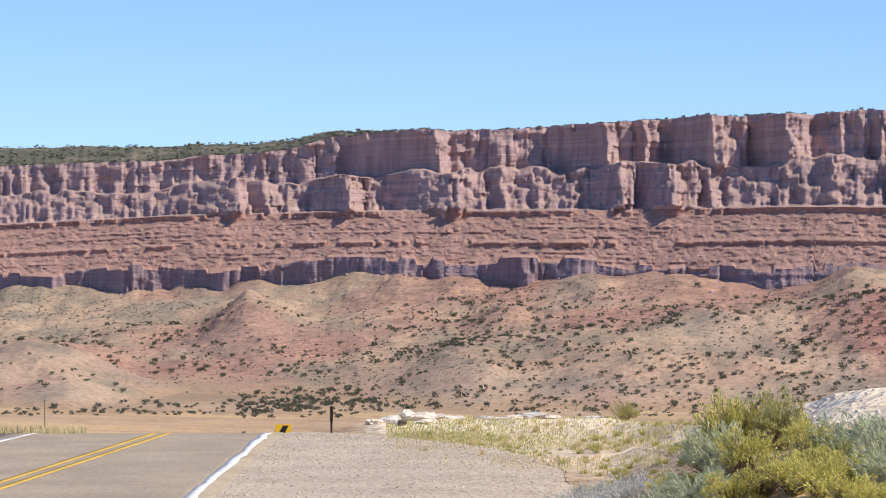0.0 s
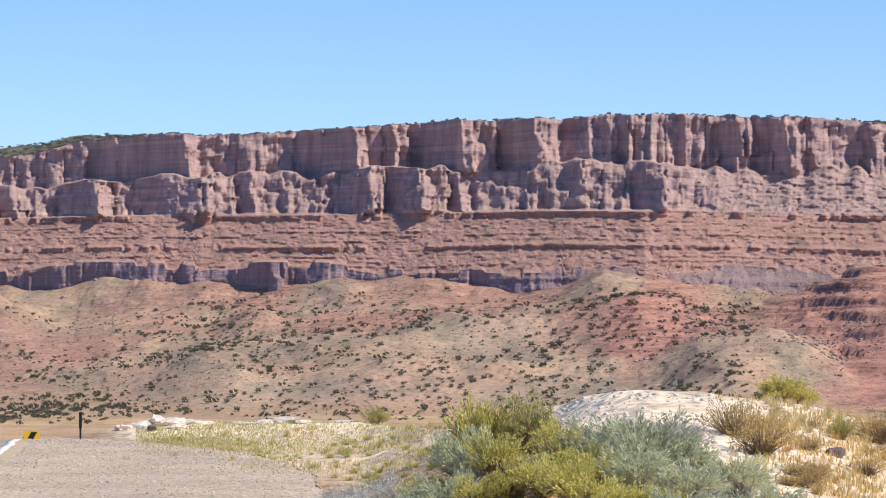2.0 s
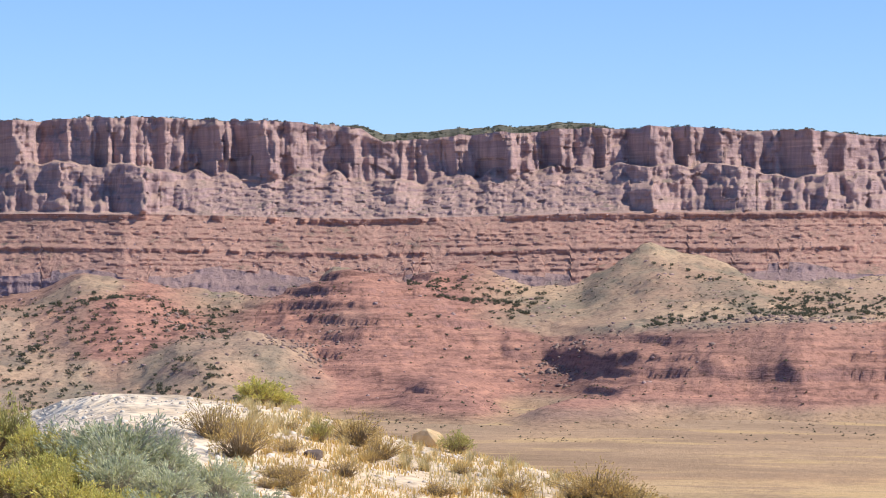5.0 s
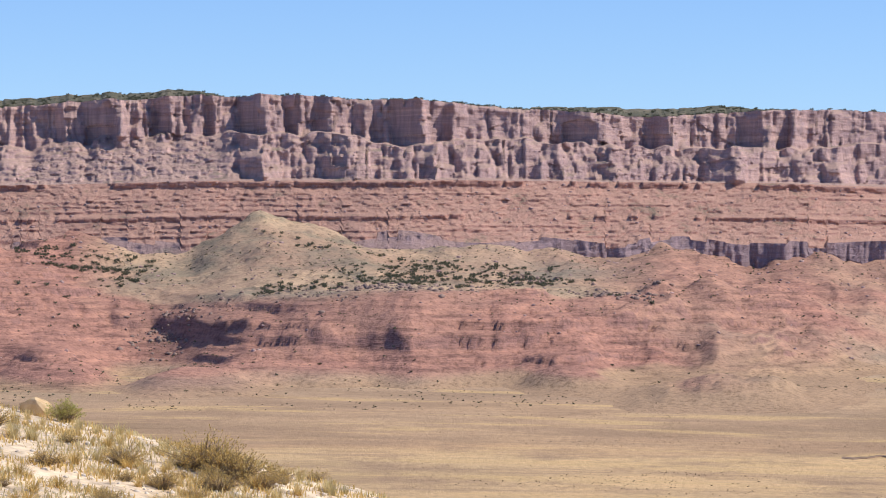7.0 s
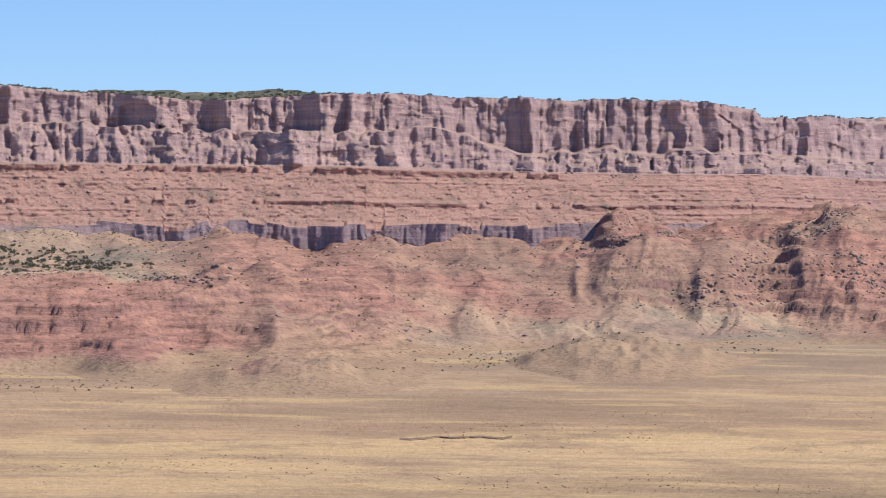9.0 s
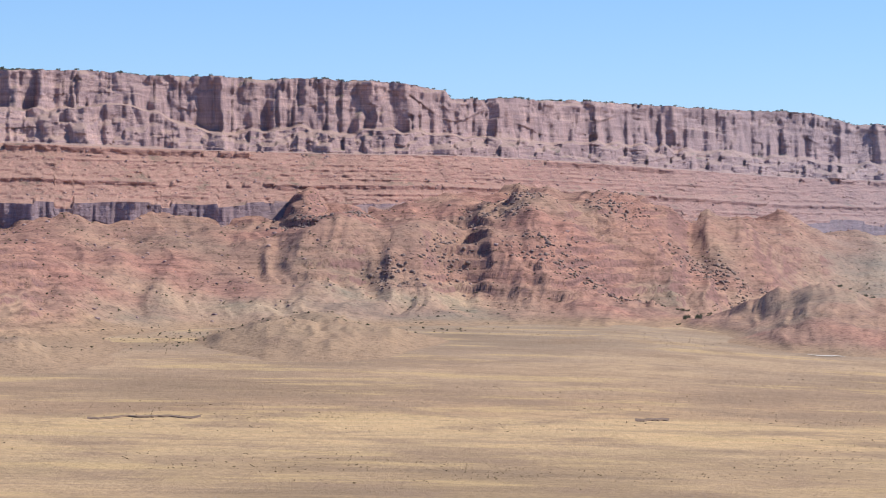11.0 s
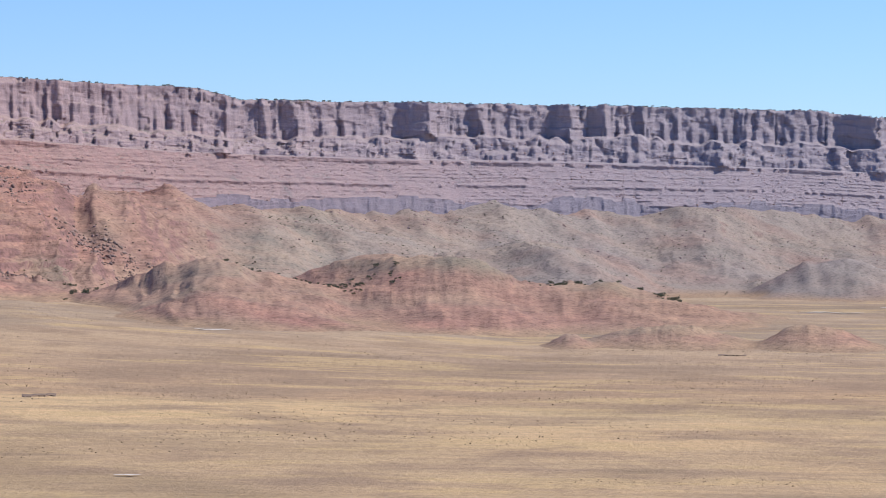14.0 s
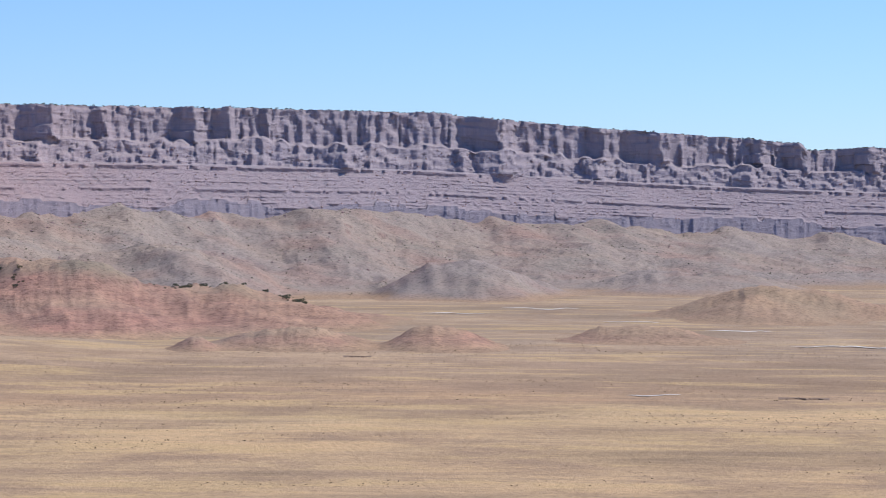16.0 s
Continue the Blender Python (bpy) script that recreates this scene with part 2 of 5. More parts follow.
RIM_EL = table([(-30, 1.7), (-7.8, 2.17), (-5.8, 2.25), (-3.8, 2.4), (-2.8, 2.5), (-1.9, 2.75), (0.2, 2.83), (2.2, 2.94), (4.2, 3.07), (6.1, 3.13), (7.3, 3.21), (9.1, 3.18),
                (11, 3.16), (12.2, 3.06), (12.6, 2.8), (13.5, 2.85), (15.7, 3.0), (17.4, 3.05), (20.7, 2.93), (22.7, 2.76), (24.5, 2.66), (26.1, 2.76), (27.5, 2.8),
                (28.5, 2.71), (33, 2.61), (33.9, 2.48), (34.02, 2.32), (36, 2.3), (38.5, 2.14), (40.4, 2.05), (41.1, 1.87), (44.7, 1.81), (48.5, 1.75), (51.2, 1.69),
                (52.3, 1.56), (54, 1.41), (57.7, 1.13), (57.8, 1.01), (59.2, 1.04), (65, 0.9), (100, 0.9)])
# walls that turn away from the sun: where each begins and ends along the rim, in degrees
FACES_HIGH = [(-1.85, -0.1), (1.86, 2.91), (3.11, 3.56), (3.86, 4.81), (5.25, 6.05), (7.52, 7.72), (8.52, 8.71), (9.31, 9.66), (9.91, 10.5), (11.81, 12.01), (13.71, 13.86),
              (14.21, 14.76), (15.36, 15.7), (16.32, 16.52), (16.92, 17.37), (17.72, 18.02), (18.27, 18.57), (19.62, 20.17), (20.32, 20.72), (22.62, 23.22),
              (24.12, 24.62), (25.72, 26.22), (26.46, 26.71), (29.53, 29.93), (32.43, 32.65), (32.93, 33.23), (34.63, 34.83), (36.38, 36.53), (37.73, 37.93),
              (41.38, 41.58), (41.83, 42.13), (43.87, 44.47), (45.18, 45.38), (46.53, 46.98), (47.18, 47.58), (48.13, 48.28), (51.63, 52.33), (53.89, 54.19),
              (54.44, 55.23), (55.33, 55.58), (56.73, 56.98), (57.32, 57.72), (58.31, 58.9)]
FACES_LOW = [(-4.75, -3.65), (-3.45, -3.15), (-2.3, -1.7), (-1.05, 0.15), (0.76, 1.06), (2.56, 3.16), (3.36, 4.06), (4.56, 4.76), (6.66, 6.93), (7.87, 8.32), (12.61, 12.96),
             (16.9, 17.3), (18.42, 18.92), (20.12, 20.42), (22.37, 22.62), (23.32, 23.57), (25.12, 25.72), (27.24, 27.54), (29.68, 29.98), (31.47, 31.77), (33.08, 33.23),
             (33.68, 34.03), (36.48, 36.73), (37.23, 37.43), (40.31, 40.81), (41.83, 42.13), (43.97, 44.27), (49.1, 49.65), (51.55, 51.7), (51.88, 52.44), (53.84, 54.14), (56.53, 56.83)]
# the same for the shade-darkened lower band, with those stretches where it stands out
FACES_BAND = [(-7.8, -6.9), (-6.2, -5.6), (-4.4, -3.9), (-1.3, -0.8), (-0.3, 0.0), (0.8, 1.4), (1.9, 2.3), (3.6, 4.0), (4.9, 5.8), (23.5, 23.8), (24.9, 25.2), (26.2, 26.6), (28, 28.4), (29.6, 30)]


def saw(az, faces, reach, cap):
    """How far the wall stands forward, in metres: evenly out over each plane face, then back again in a shorter, broken return; and where the plane faces are, from 0 to 1."""
    out, plane = np.zeros_like(az), np.zeros_like(az)
    for k, (a, b) in enumerate(faces):
        w = b - a
        most = min(reach * w * math.pi / 180 * float(MESA_R(np.array([a]))[0]), cap)
        up = np.clip((az - a) / w, 0, 1)
        turn = 0.06 + (0.35 + 0.9 * ((k * 0.618) % 1.0)) * min(w, 0.6)
        down = np.clip(1 - (az - b) / turn, 0, 1)
        step = 0.5 * down + 0.5 * np.round(down * 2.0) / 2.0
        out = np.maximum(out, np.where(az < b, up, step) * most)
        plane = np.maximum(plane, smooth(-0.02, 0.05, az - a) * (1 - smooth(-0.02, 0.03, az - b)))
    return out, plane


def sheet(name, X, Y, Z, mat, parent=None, smooth_shade=True, soil=None, haze_grey=None, dust=None):
    """A mesh from a grid of places."""
    n, m = X.shape
    me = bpy.data.meshes.new(name)
    idx = np.arange(n * m).reshape(n, m)
    f = np.stack([idx[:-1, :-1], idx[:-1, 1:], idx[1:, 1:], idx[1:, :-1]], -1).reshape(-1, 4)
    me.vertices.add(n * m)
    me.vertices.foreach_set("co", np.stack([X, Y, Z], -1).astype(np.float32).ravel())
    me.loops.add(f.size)
    me.loops.foreach_set("vertex_index", f.astype(np.int32).ravel())
    me.polygons.add(len(f))
    me.polygons.foreach_set("loop_start", np.arange(0, f.size, 4, dtype=np.int32))
    me.update(calc_edges=True)
    if smooth_shade:
        me.polygons.foreach_set("use_smooth", np.ones(len(f), bool))
    if soil is not None:            # the kind of soil, or on the cliffs the painted haze, from 0 to 1
        me.attributes.new("soil", "FLOAT", "POINT").data.foreach_set("value", np.clip(soil, 0, 1).astype(np.float32).ravel())
    if haze_grey is not None:
        me.attributes.new("haze_grey", "FLOAT", "POINT").data.foreach_set("value", np.clip(haze_grey, 0, 1).astype(np.float32).ravel())
    if dust is not None:
        me.attributes.new("dust", "FLOAT", "POINT").data.foreach_set("value", np.clip(dust, 0, 1).astype(np.float32).ravel())
    me.materials.append(mat)
    ob = new(name, me)
    ob.parent = parent
    return ob


def polar(az, r):
    a = np.radians(az)
    return r * np.sin(a), r * np.cos(a)


mesa = tagged(new("mesa"), "long red sandstone mesa with stepped cliffs above talus", "cliff", kind="structure")
AZ = np.arange(-9.6, 61.2, 0.025)
D = MESA_R(AZ)
ARC = np.cumsum(np.hypot(np.gradient(AZ) * np.pi / 180 * D, 0))
LEDGE = EYE + D * tan_d(LEDGE_EL(AZ))
RIM = EYE + (D + 66) * tan_d(RIM_EL(AZ)) + 1.6 * (hash2(np.floor(ARC / 17 + vnoise(ARC / 19, 0, 6)), ARC * 0, 5) - 0.5) + 1.3 * fbm(ARC / 40, 0, 3) + 0.5 * vnoise(ARC / 5, 0, 4)


def blocks(s, z, wide, tall, seed):
    """Jointed rock: each block between two cracks and two beds stands a little proud or back, from -1 to 1."""
    row = np.floor(z / tall + 0.35 * vnoise(s / (wide * 9), 0, seed + 1))
    i = np.floor(s / wide + 0.5 * vnoise(s / wide * 0.7, row * 7.7, seed + 2) + hash2(row, row * 0, seed + 3))
    return 2 * hash2(i, row, seed) - 1


def facets(s, seed):
    """Plane wall faces that meet at sharp edges: straight lines between random knots, from -1 to 1."""
    i = np.floor(s)
    u = s - i
    return 2 * (hash2(i, i * 0, seed) * (1 - u) + hash2(i + 1, i * 0, seed) * u) - 1


def teeth(s, wide, seed):
    """Buttresses with a short face on one side and a long one on the other, of uneven width and depth."""
    k = s / wide + 0.6 * vnoise(s / wide * 0.9, 0, seed + 1)
    i = np.floor(k)
    u = k - i
    return hash2(i, i * 0 + 3, seed) ** 1.5 * wide * np.where(u < 0.28, u / 0.28, (1 - u) / 0.72)


def columns(s, z, seed, size):
    """Upright wall faces that meet at sharp edges, joints and cracks of a cliff, in metres forward; a few beds break them."""
    wob = 1.2 * vnoise(s / 30, z / 25, seed + 9)
    bed = np.floor(z / 19.0 + 0.8 * vnoise(s / 45, 0, seed + 8))
    own = 41.7 * hash2(bed, bed * 0, seed + 7)
    t = s + wob
    a = facets(t / (size * 1.7), seed + 11) * size * 0.36 + facets(t / (size * 0.9) + own, seed + 13) * size * 0.26
    b = facets(t / (size * 0.42), seed + 12) * size * 0.13
    c = blocks(t, z + 0 * s, size * 0.75, 21.0, seed + 20) * size * 0.14
    e = blocks(t, z + 0 * s, size * 0.35, 9.0, seed + 30) * size * 0.09
    f = blocks(s, z + 0 * s, 2.2, 3.2, seed + 40) * 0.3
    some = smooth(-0.25, 0.45, vnoise(s / 70, z / 60, seed + 70))
    crack = -np.clip(1 - np.abs(vnoise(t / (size * 0.6), z / 160, seed + 5)) * 9, 0, 1) * size * 0.28
    return a + b + c + e + f + crack + some * (0.4 * teeth(t, size * 1.6, seed + 50) + 0.5 * teeth(t, size * 0.6, seed + 60))


def fins(s, z, lo, hi, wide, seed):
    """Pointed buttresses that widen downwards, each with a height of its own, from 0 to about 1."""
    k = s / wide
    i = np.floor(k)
    best = np.zeros_like(z + 0 * s)
    for di in (-1, 0, 1):
        a = i + di
        n = a * 0
        top = lo + (hi - lo) * (0.3 + 0.75 * hash2(a, n + 2, seed))
        u = (k - a - 0.1 - 0.8 * hash2(a, n, seed) + 0.0045 * (z - lo)) / (0.42 + 0.4 * hash2(a, n + 1, seed))
        run = np.clip((top - z) / (top - lo + 2), 0, 1) ** 0.7
        best = np.maximum(best, run * np.clip(1.25 - np.where(u < 0, -u * 1.7, u * 0.85) * 1.25, 0, 1) * (0.5 + 0.6 * hash2(a, n + 3, seed)))
    return best


def knobs(s, z, wide, tall, seed):
    """Blocky bosses of rock with bevelled sides, crowded together, from 0 to about 0.9."""
    u, v = s / wide, z / tall + 0 * s
    i, j = np.floor(u), np.floor(v)
    best = np.zeros_like(v)
    for di in (-1, 0, 1):
        for dj in (-1, 0, 1):
            a, b = i + di, j + dj
            size = 0.45 + 0.45 * hash2(a, b, seed + 2)
            e = np.maximum(np.abs(u - a - hash2(a, b, seed) + 0.2 * (v - b)), np.abs(v - b - hash2(a, b, seed + 1)) * 0.8) / size
            best = np.maximum(best, np.clip((1 - e) * 2.6, 0, 1) * size)
    return best


def broken(s, z, wide, tall, seed):
    """The height of the tread that a place on a broken slope belongs to: each upright block has steps of its own."""
    i = np.floor(s / wide + 0.6 * vnoise(s / wide * 0.8, 0, seed + 1))
    t = tall * (0.55 + 0.9 * hash2(i, i * 0 + 1, seed))
    off = hash2(i, i * 0 + 2, seed) * t
    k = (z + off) / t
    f = k - np.floor(k)
    return (np.floor(k) + smooth(0.7, 1.0, f)) * t - off


def beds(s, z, seed, amount):
    return amount * (fbm(z / 2.6, s / 260, seed, 3) + 0.4 * fbm(s / 9, z / 2.0, seed + 3, 3))


PILLARS = 0.5 + 0.5 * ridged(ARC / 26, 0, 22, 3)
WALLY = smooth(0, 1, np.interp(AZ, [-12, 8.5, 10, 12.4, 12.8, 13.3, 16.6, 17, 63], [1, 1, 0.1, 0.1, 0.6, 0.15, 0.2, 1, 1]))[:, None]   # where the lower tier stands as a wall
MID = LEDGE + (RIM - LEDGE) * (np.interp(AZ, [28, 31, 41, 45], [0.45, 0.24, 0.24, 0.4]) + 0.07 * vnoise(ARC / 60, 0, 21) + 0.05 * PILLARS + 0.05 * vnoise(ARC / 9, 0, 23))
s = ARC[:, None]
d = D[:, None]
stack = []


def band(lo, hi, rows, fn, name, mat, join=0.06):
    """One stretch of the cliff from height lo to hi; fn gives how far each place lies behind the foot line. It grows out of the stretch below."""
    v = np.linspace(0, 1, rows)[None, :]
    z = lo[:, None] * (1 - v) + hi[:, None] * v
    r = d + fn(v, z)
    if stack:
        r = r + (stack[-1][2][:, -1:] - r[:, :1]) * np.clip(1 - v / join, 0, 1)
    stack.append((name, mat, r, z))


def stepped(v, z):
    """The bedded slope between the lower band and the tall cliffs: benches and short risers."""
    t = z - LEDGE[:, None] + 1.6 * fbm(s / 90, 0, 41) + 38
    out = 0.0
    for low, high, seed in ((-36, -34, 10), (-29, -28, 11), (-22, -19.5, 12), (-15, -14, 13), (-9, -7.4, 14), (-4, -3.1, 15), (1, 2.0, 1), (4.5, 5.4, 2), (7.5, 8.4, 3), (12.4, 15.0, 4), (18.2, 19.0, 5), (21.5, 22.4, 6), (25, 25.8, 7), (28.6, 29.3, 8), (33.8, 37.2, 9)):
        i = np.floor(s / 5 + 0.8 * vnoise(s / 7, 0, 170 + seed))
        jag = hash2(i, i * 0 + seed, 160)
        keep = smooth(-0.02, 0.02, vnoise(s / 60 + 7.3 * seed, 0, 50 + seed) + 0.9 * (jag - 0.5) + (0.3 if high - low > 2 else -0.08))
        low2 = low + 0.5 * (hash2(i, i * 0 + seed, 161) - 0.5)
        out = out + keep * 1.75 * (np.clip(t - low2, 0, high - low) - (high - low) * np.clip((t - low2 - (high - low)) / (0.8 + 0.5 * (high - low)), 0, 1))
    fan = 9 * np.clip(ridged(s / 150, 0, 36, 2), 0, 1) ** 2 * np.clip(1 - t / 38, 0, 1) ** 1.5
    return -40 + 1.45 * t - out + beds(s, z, 31, 0.6) - fan + 2.0 * fbm(s / 35, z / 60, 34) + 0.7 * fbm(s / 6, z / 6, 35, 3) + 0.9 * blocks(s, z + 0 * s, 3.4, 1.6, 37) - 1.3 * knobs(s, z, 5, 3, 38) * smooth(0, 0.4, vnoise(s / 30, z / 8, 39))


PRESENT = smooth(0.0, 1.0, np.interp(AZ, [-12, 6, 7.5, 21.5, 23, 29.5, 32, 39, 40, 63], [1, 1, 0, 0, 1, 1, 0, 0, 0.62, 0.62]))[:, None]
LB_LO = LEDGE - 68 - 22 * (1 - PRESENT[:, 0])
LB_HI = LEDGE - 38 + 5 * (hash2(np.floor(ARC / 13 + vnoise(ARC / 23, 0, 64)), ARC * 0, 65) - 0.5) + 5 * vnoise(ARC / 45, 0, 66)
PRESENT = PRESENT * (0.62 + 0.38 * smooth(-0.75, -0.55, vnoise(s / 75, 0, 67) + 0.5 * vnoise(s / 16, 0, 68)))


WALLED = table([(-12, 0.9), (8, 0.9), (9.5, 0.3), (16.5, 0.3), (18, 0.85), (30, 0.95), (36, 0.85), (63, 0.85)])


def jitter(s, z, tall, amount, seed):
    """A shift in degrees that belongs to each bed, so that edges break from bed to bed."""
    bed = np.floor(z / tall + 0.7 * vnoise(s / 40, 0, seed))
    return amount * (2 * hash2(bed, np.floor(s / 23), seed + 1) - 1) + 0.25 * amount * vnoise(s / 12, z / 9, seed + 2)


def low_wall(v, z):
    """The lower tier: crowded pointed buttresses and ledges, walled in places."""
    lo, hi = LEDGE[:, None], MID[:, None]
    low, plane = saw(AZ[:, None] + jitter(s, z, 9, 0.045, 700), FACES_LOW, 1.2, 32)
    gully = 5 * np.clip(1 - np.abs(vnoise((s + 0.5 * z) / 24, z / 90, 76)) * 5, 0, 1) * v
    zz = 0.7 * broken(s, z + 0 * s, 9, 15, 77) + 0.3 * broken(s + 3, z + 0 * s, 4.0, 7.0, 78)
    run = np.clip((zz - lo) / (hi - lo), -0.2, 1.2)
    point = (1 - 0.6 * plane) * (1 - 0.65 * smooth(22, 28, AZ[:, None])) * (11 * fins(s, z, lo, hi, 13, 95) + 5 * fins(s, z, lo, hi, 5.5, 96))
    wall = 40 + (6 + 7 * (1 - plane)) * (0.25 * v + 0.75 * run) - low * (1 - 0.35 * v) - point - columns(s, z, 70, 7) * (1.0 - 0.5 * plane) + gully
    slope = 16 + 42 * run - 0.55 * low * (1 - run) - 2.5 * facets(s / 17, 79) - 1.6 * facets(s / 5, 74) - 1.6 * blocks(s, z + 0 * s, 6, 7, 97)
    steps = np.clip((0.6 * broken(s, z + 0 * s, 7, 6, 75) + 0.4 * broken(s + 2, z + 0 * s, 3.5, 3, 98) - lo) / (hi - lo), -0.2, 1.2)
    rubble = 18 + 52 * (0.25 * v + 0.75 * steps) - 1.6 * blocks(s, z + 0 * s, 6, 5, 99) - 0.8 * blocks(s, z + 0 * s, 2.6, 2.2, 90)
    k = WALLED(AZ)[:, None] * (0.72 + 0.28 * smooth(-0.7, 0.1, vnoise(s / 45, 0, 73)))
    return (wall * k + slope * (1 - k)) * WALLY + rubble * (1 - WALLY)


def high_wall(v, z):
    """The upper tier: plane faces that stand upright, and stepped, broken rock between them."""
    high, plane = saw(AZ[:, None] + jitter(s, z, 12, 0.05, 710), FACES_HIGH, 1.1, 36)
    zz = 0.7 * broken(s, z + 0 * s, 8, 17, 87) + 0.3 * broken(s + 5, z + 0 * s, 4.0, 6.5, 88)
    top = smooth(0.75, 1.0, v)
    lit = 1 - plane
    return 86 + 3 * v - high * (1 - 0.18 * v * lit) + lit * (0.24 * (zz - MID[:, None]) - 5) - columns(s, z, 80, 10) * (0.3 + 0.65 * lit) * (1 - 0.3 * top) - 8 * lit * fins(s, z, MID[:, None], RIM[:, None], 10, 89) + 0.5 * (zz - RIM[:, None] + 5) * top + beds(s, z, 81, 0.4)


def low_cliff(v, z):
    """The lower band, painted darker for shade: short upright columns with a few plane faces."""
    face, plane = saw(AZ[:, None] + jitter(s, z, 10, 0.03, 720), FACES_BAND, 0.7, 15)
    lo, hi = LB_LO[:, None], LB_HI[:, None]
    wall = -46 + 0.06 * np.clip(broken(s, z + 0 * s, 7, 8, 63) - lo, 0, 40) - face - columns(s, z, 60, 7) * (0.75 - 0.4 * plane) - 3.5 * fins(s, z, lo + 8, hi, 7, 64) + beds(s, z, 61, 0.5)
    return wall * PRESENT + (1 - PRESENT) * stepped(v, z)


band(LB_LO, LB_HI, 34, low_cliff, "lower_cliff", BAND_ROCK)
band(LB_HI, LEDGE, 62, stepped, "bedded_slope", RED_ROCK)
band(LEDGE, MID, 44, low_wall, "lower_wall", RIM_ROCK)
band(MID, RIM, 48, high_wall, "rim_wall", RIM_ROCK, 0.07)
# no bed hangs far out over the one below
whole = np.concatenate([k[2] for k in stack], 1)
kern = np.hanning(19)[:, None] / np.hanning(19).sum()
padded = np.pad(whole, ((9, 9), (0, 0)), "edge")
wide = sum(kern[k] * padded[k:k + len(whole)] for k in range(19))
under = np.minimum.accumulate(wide[:, ::-1], 1)[:, ::-1]
whole = whole + np.minimum(under + 1.0 - wide, 0)
HAZE_TINT = 0.72 * smooth(32, 50, AZ)       # distance haze painted into the rock colour, stronger along the mesa
at = 0
for name, mat, r, z in stack:
    r = whole[:, at:at + r.shape[1]]
    at += r.shape[1]
    x, y = polar(AZ[:, None], r)
    sheet(name, x, y, z, mat, mesa, False, soil=HAZE_TINT[:, None] + 0 * z)
last = whole[:, -1]
back = np.array([0, 2, 5, 10, 18, 30, 45, 65, 90, 120, 160, 220, 320, 480])[None, :]
BACK_RISE = np.interp(AZ, [-12, -7.8, -2, 0, 11.5, 12.5, 16, 17, 22, 23.5, 25.5, 27, 60], [0.13, 0.12, 0.075, 0.03, 0.03, 0.08, 0.08, 0.03, 0.05, 0.078, 0.078, 0.03, 0.01])
rise = BACK_RISE[:, None]
r = last[:, None] + back
x, y = polar(AZ[:, None], r)
z = RIM[:, None] + np.minimum(back, 200) * rise * smooth(0, 60, back) + 1.5 * fbm(x / 20, y / 20, 90) * smooth(0, 10, back)
sheet("plateau", x, y, z, PLATEAU, mesa)

# ---- foothills and talus: relief below the cliffs ----
PEDIMENT = table([(0, 0), (1000, 0), (1350, 6), (1650, 17), (1900, 22), (2300, 22), (5000, 22)])     # the plain rises a little towards the hills
PED_SIDE = table([(-30, 1), (32, 1), (37, 0.95), (40, 0.65), (46, 0.15), (60, 0.0)])


def pediment(az, r):
    return PEDIMENT(r) * PED_SIDE(az)


# along the bearing: metres before the foot line and height of the front edge of the bench below the cliffs, and of the foot of its scarp
EDGE_Q = table([(-12, -220), (-4, -230), (3, -220), (7.6, -190), (9.5, -100), (12.3, -130), (13.6, -140), (15, -190), (16.5, -240), (18, -300), (20, -310), (23, -290), (25, -250), (27, -210),
                (30, -215), (32, -240), (36, -270), (39, -260), (42, -220), (60, -240)], 0.9)
EDGE_Z = table([(-12, 46), (-4, 50), (3, 50), (8, 66), (10.2, 72), (12.3, 76), (13.4, 70), (14.6, 66), (15.4, 58), (17, 54), (21, 57), (24, 54), (27, 52), (30, 56), (32, 65), (36, 71), (39, 62), (42, 46), (46, 38), (60, 24)], 0.9)
FOOT_Q = table([(-12, -620), (-4, -600), (3, -560), (8, -420), (12, -420), (14.6, -330), (17, -430), (23, -410), (27, -410), (31, -420), (36, -520), (42, -560), (60, -700)], 0.9)


# free-standing hills: bearing of the top, degrees that it reaches to either side, how high the top stands over the level eye in degrees, its distance,
# how far the front and the back reach in metres, the share of the top that is flat, the hollowness of the flanks, and how red its soil is
HILLS_FIRST = [(-3.5, 1.7, 1.8, 0.08, 2120, 200, 60, 0.0, 1.9, 0), (3.0, 1.2, 1.4, 0.24, 2130, 190, 60, 0.0, 1.7, 0.1),
               (7.4, 1.1, 1.2, 0.45, 2010, 160, 60, 0.0, 1.2, 0.0), (-7.4, 2.8, 3.0, -1.05, 1850, 190, 120, 0.2, 1.4, 0.0), (3.6, 4.2, 4.8, -0.75, 1850, 190, 130, 0.15, 1.25, 0.1),
               (0.6, 2.4, 2.2, -1.3, 1780, 140, 90, 0.1, 1.3, 0.0), (4.5, 0.8, 0.9, -0.48, 1960, 100, 60, 0.0, 1.2, 1.0), (1.3, 0.9, 0.9, -0.3, 2040, 110, 60, 0.0, 1.2, 0.4)]
HILLS_RED = [(8.1, 1.1, 1.6, -0.06, 1900, 150, 120, 0.05, 1.1, 1.0), (12.4, 2.6, 2.6, 0.14, 1880, 210, 150, 0.2, 1.0, 1.0), (11.7, 0.9, 1.3, 0.6, 2000, 70, 60, 0.1, 1.2, 0.0),
             (10.0, 2.4, 2.3, -1.15, 1710, 140, 100, 0.1, 1.5, 0.1), (13.6, 1.6, 1.5, -1.5, 1690, 90, 80, 0.1, 1.2, 0.9), (14.3, 0.8, 0.8, -0.3, 1890, 120, 80, 0.1, 1.1, 0.8),
             (17.2, 2.0, 3.8, 1.15, 2052, 200, 30, 0.0, 2.0, 0.0), (16.2, 2.6, 3.4, -1.72, 1640, 90, 80, 0.1, 1.6, 0.55)]
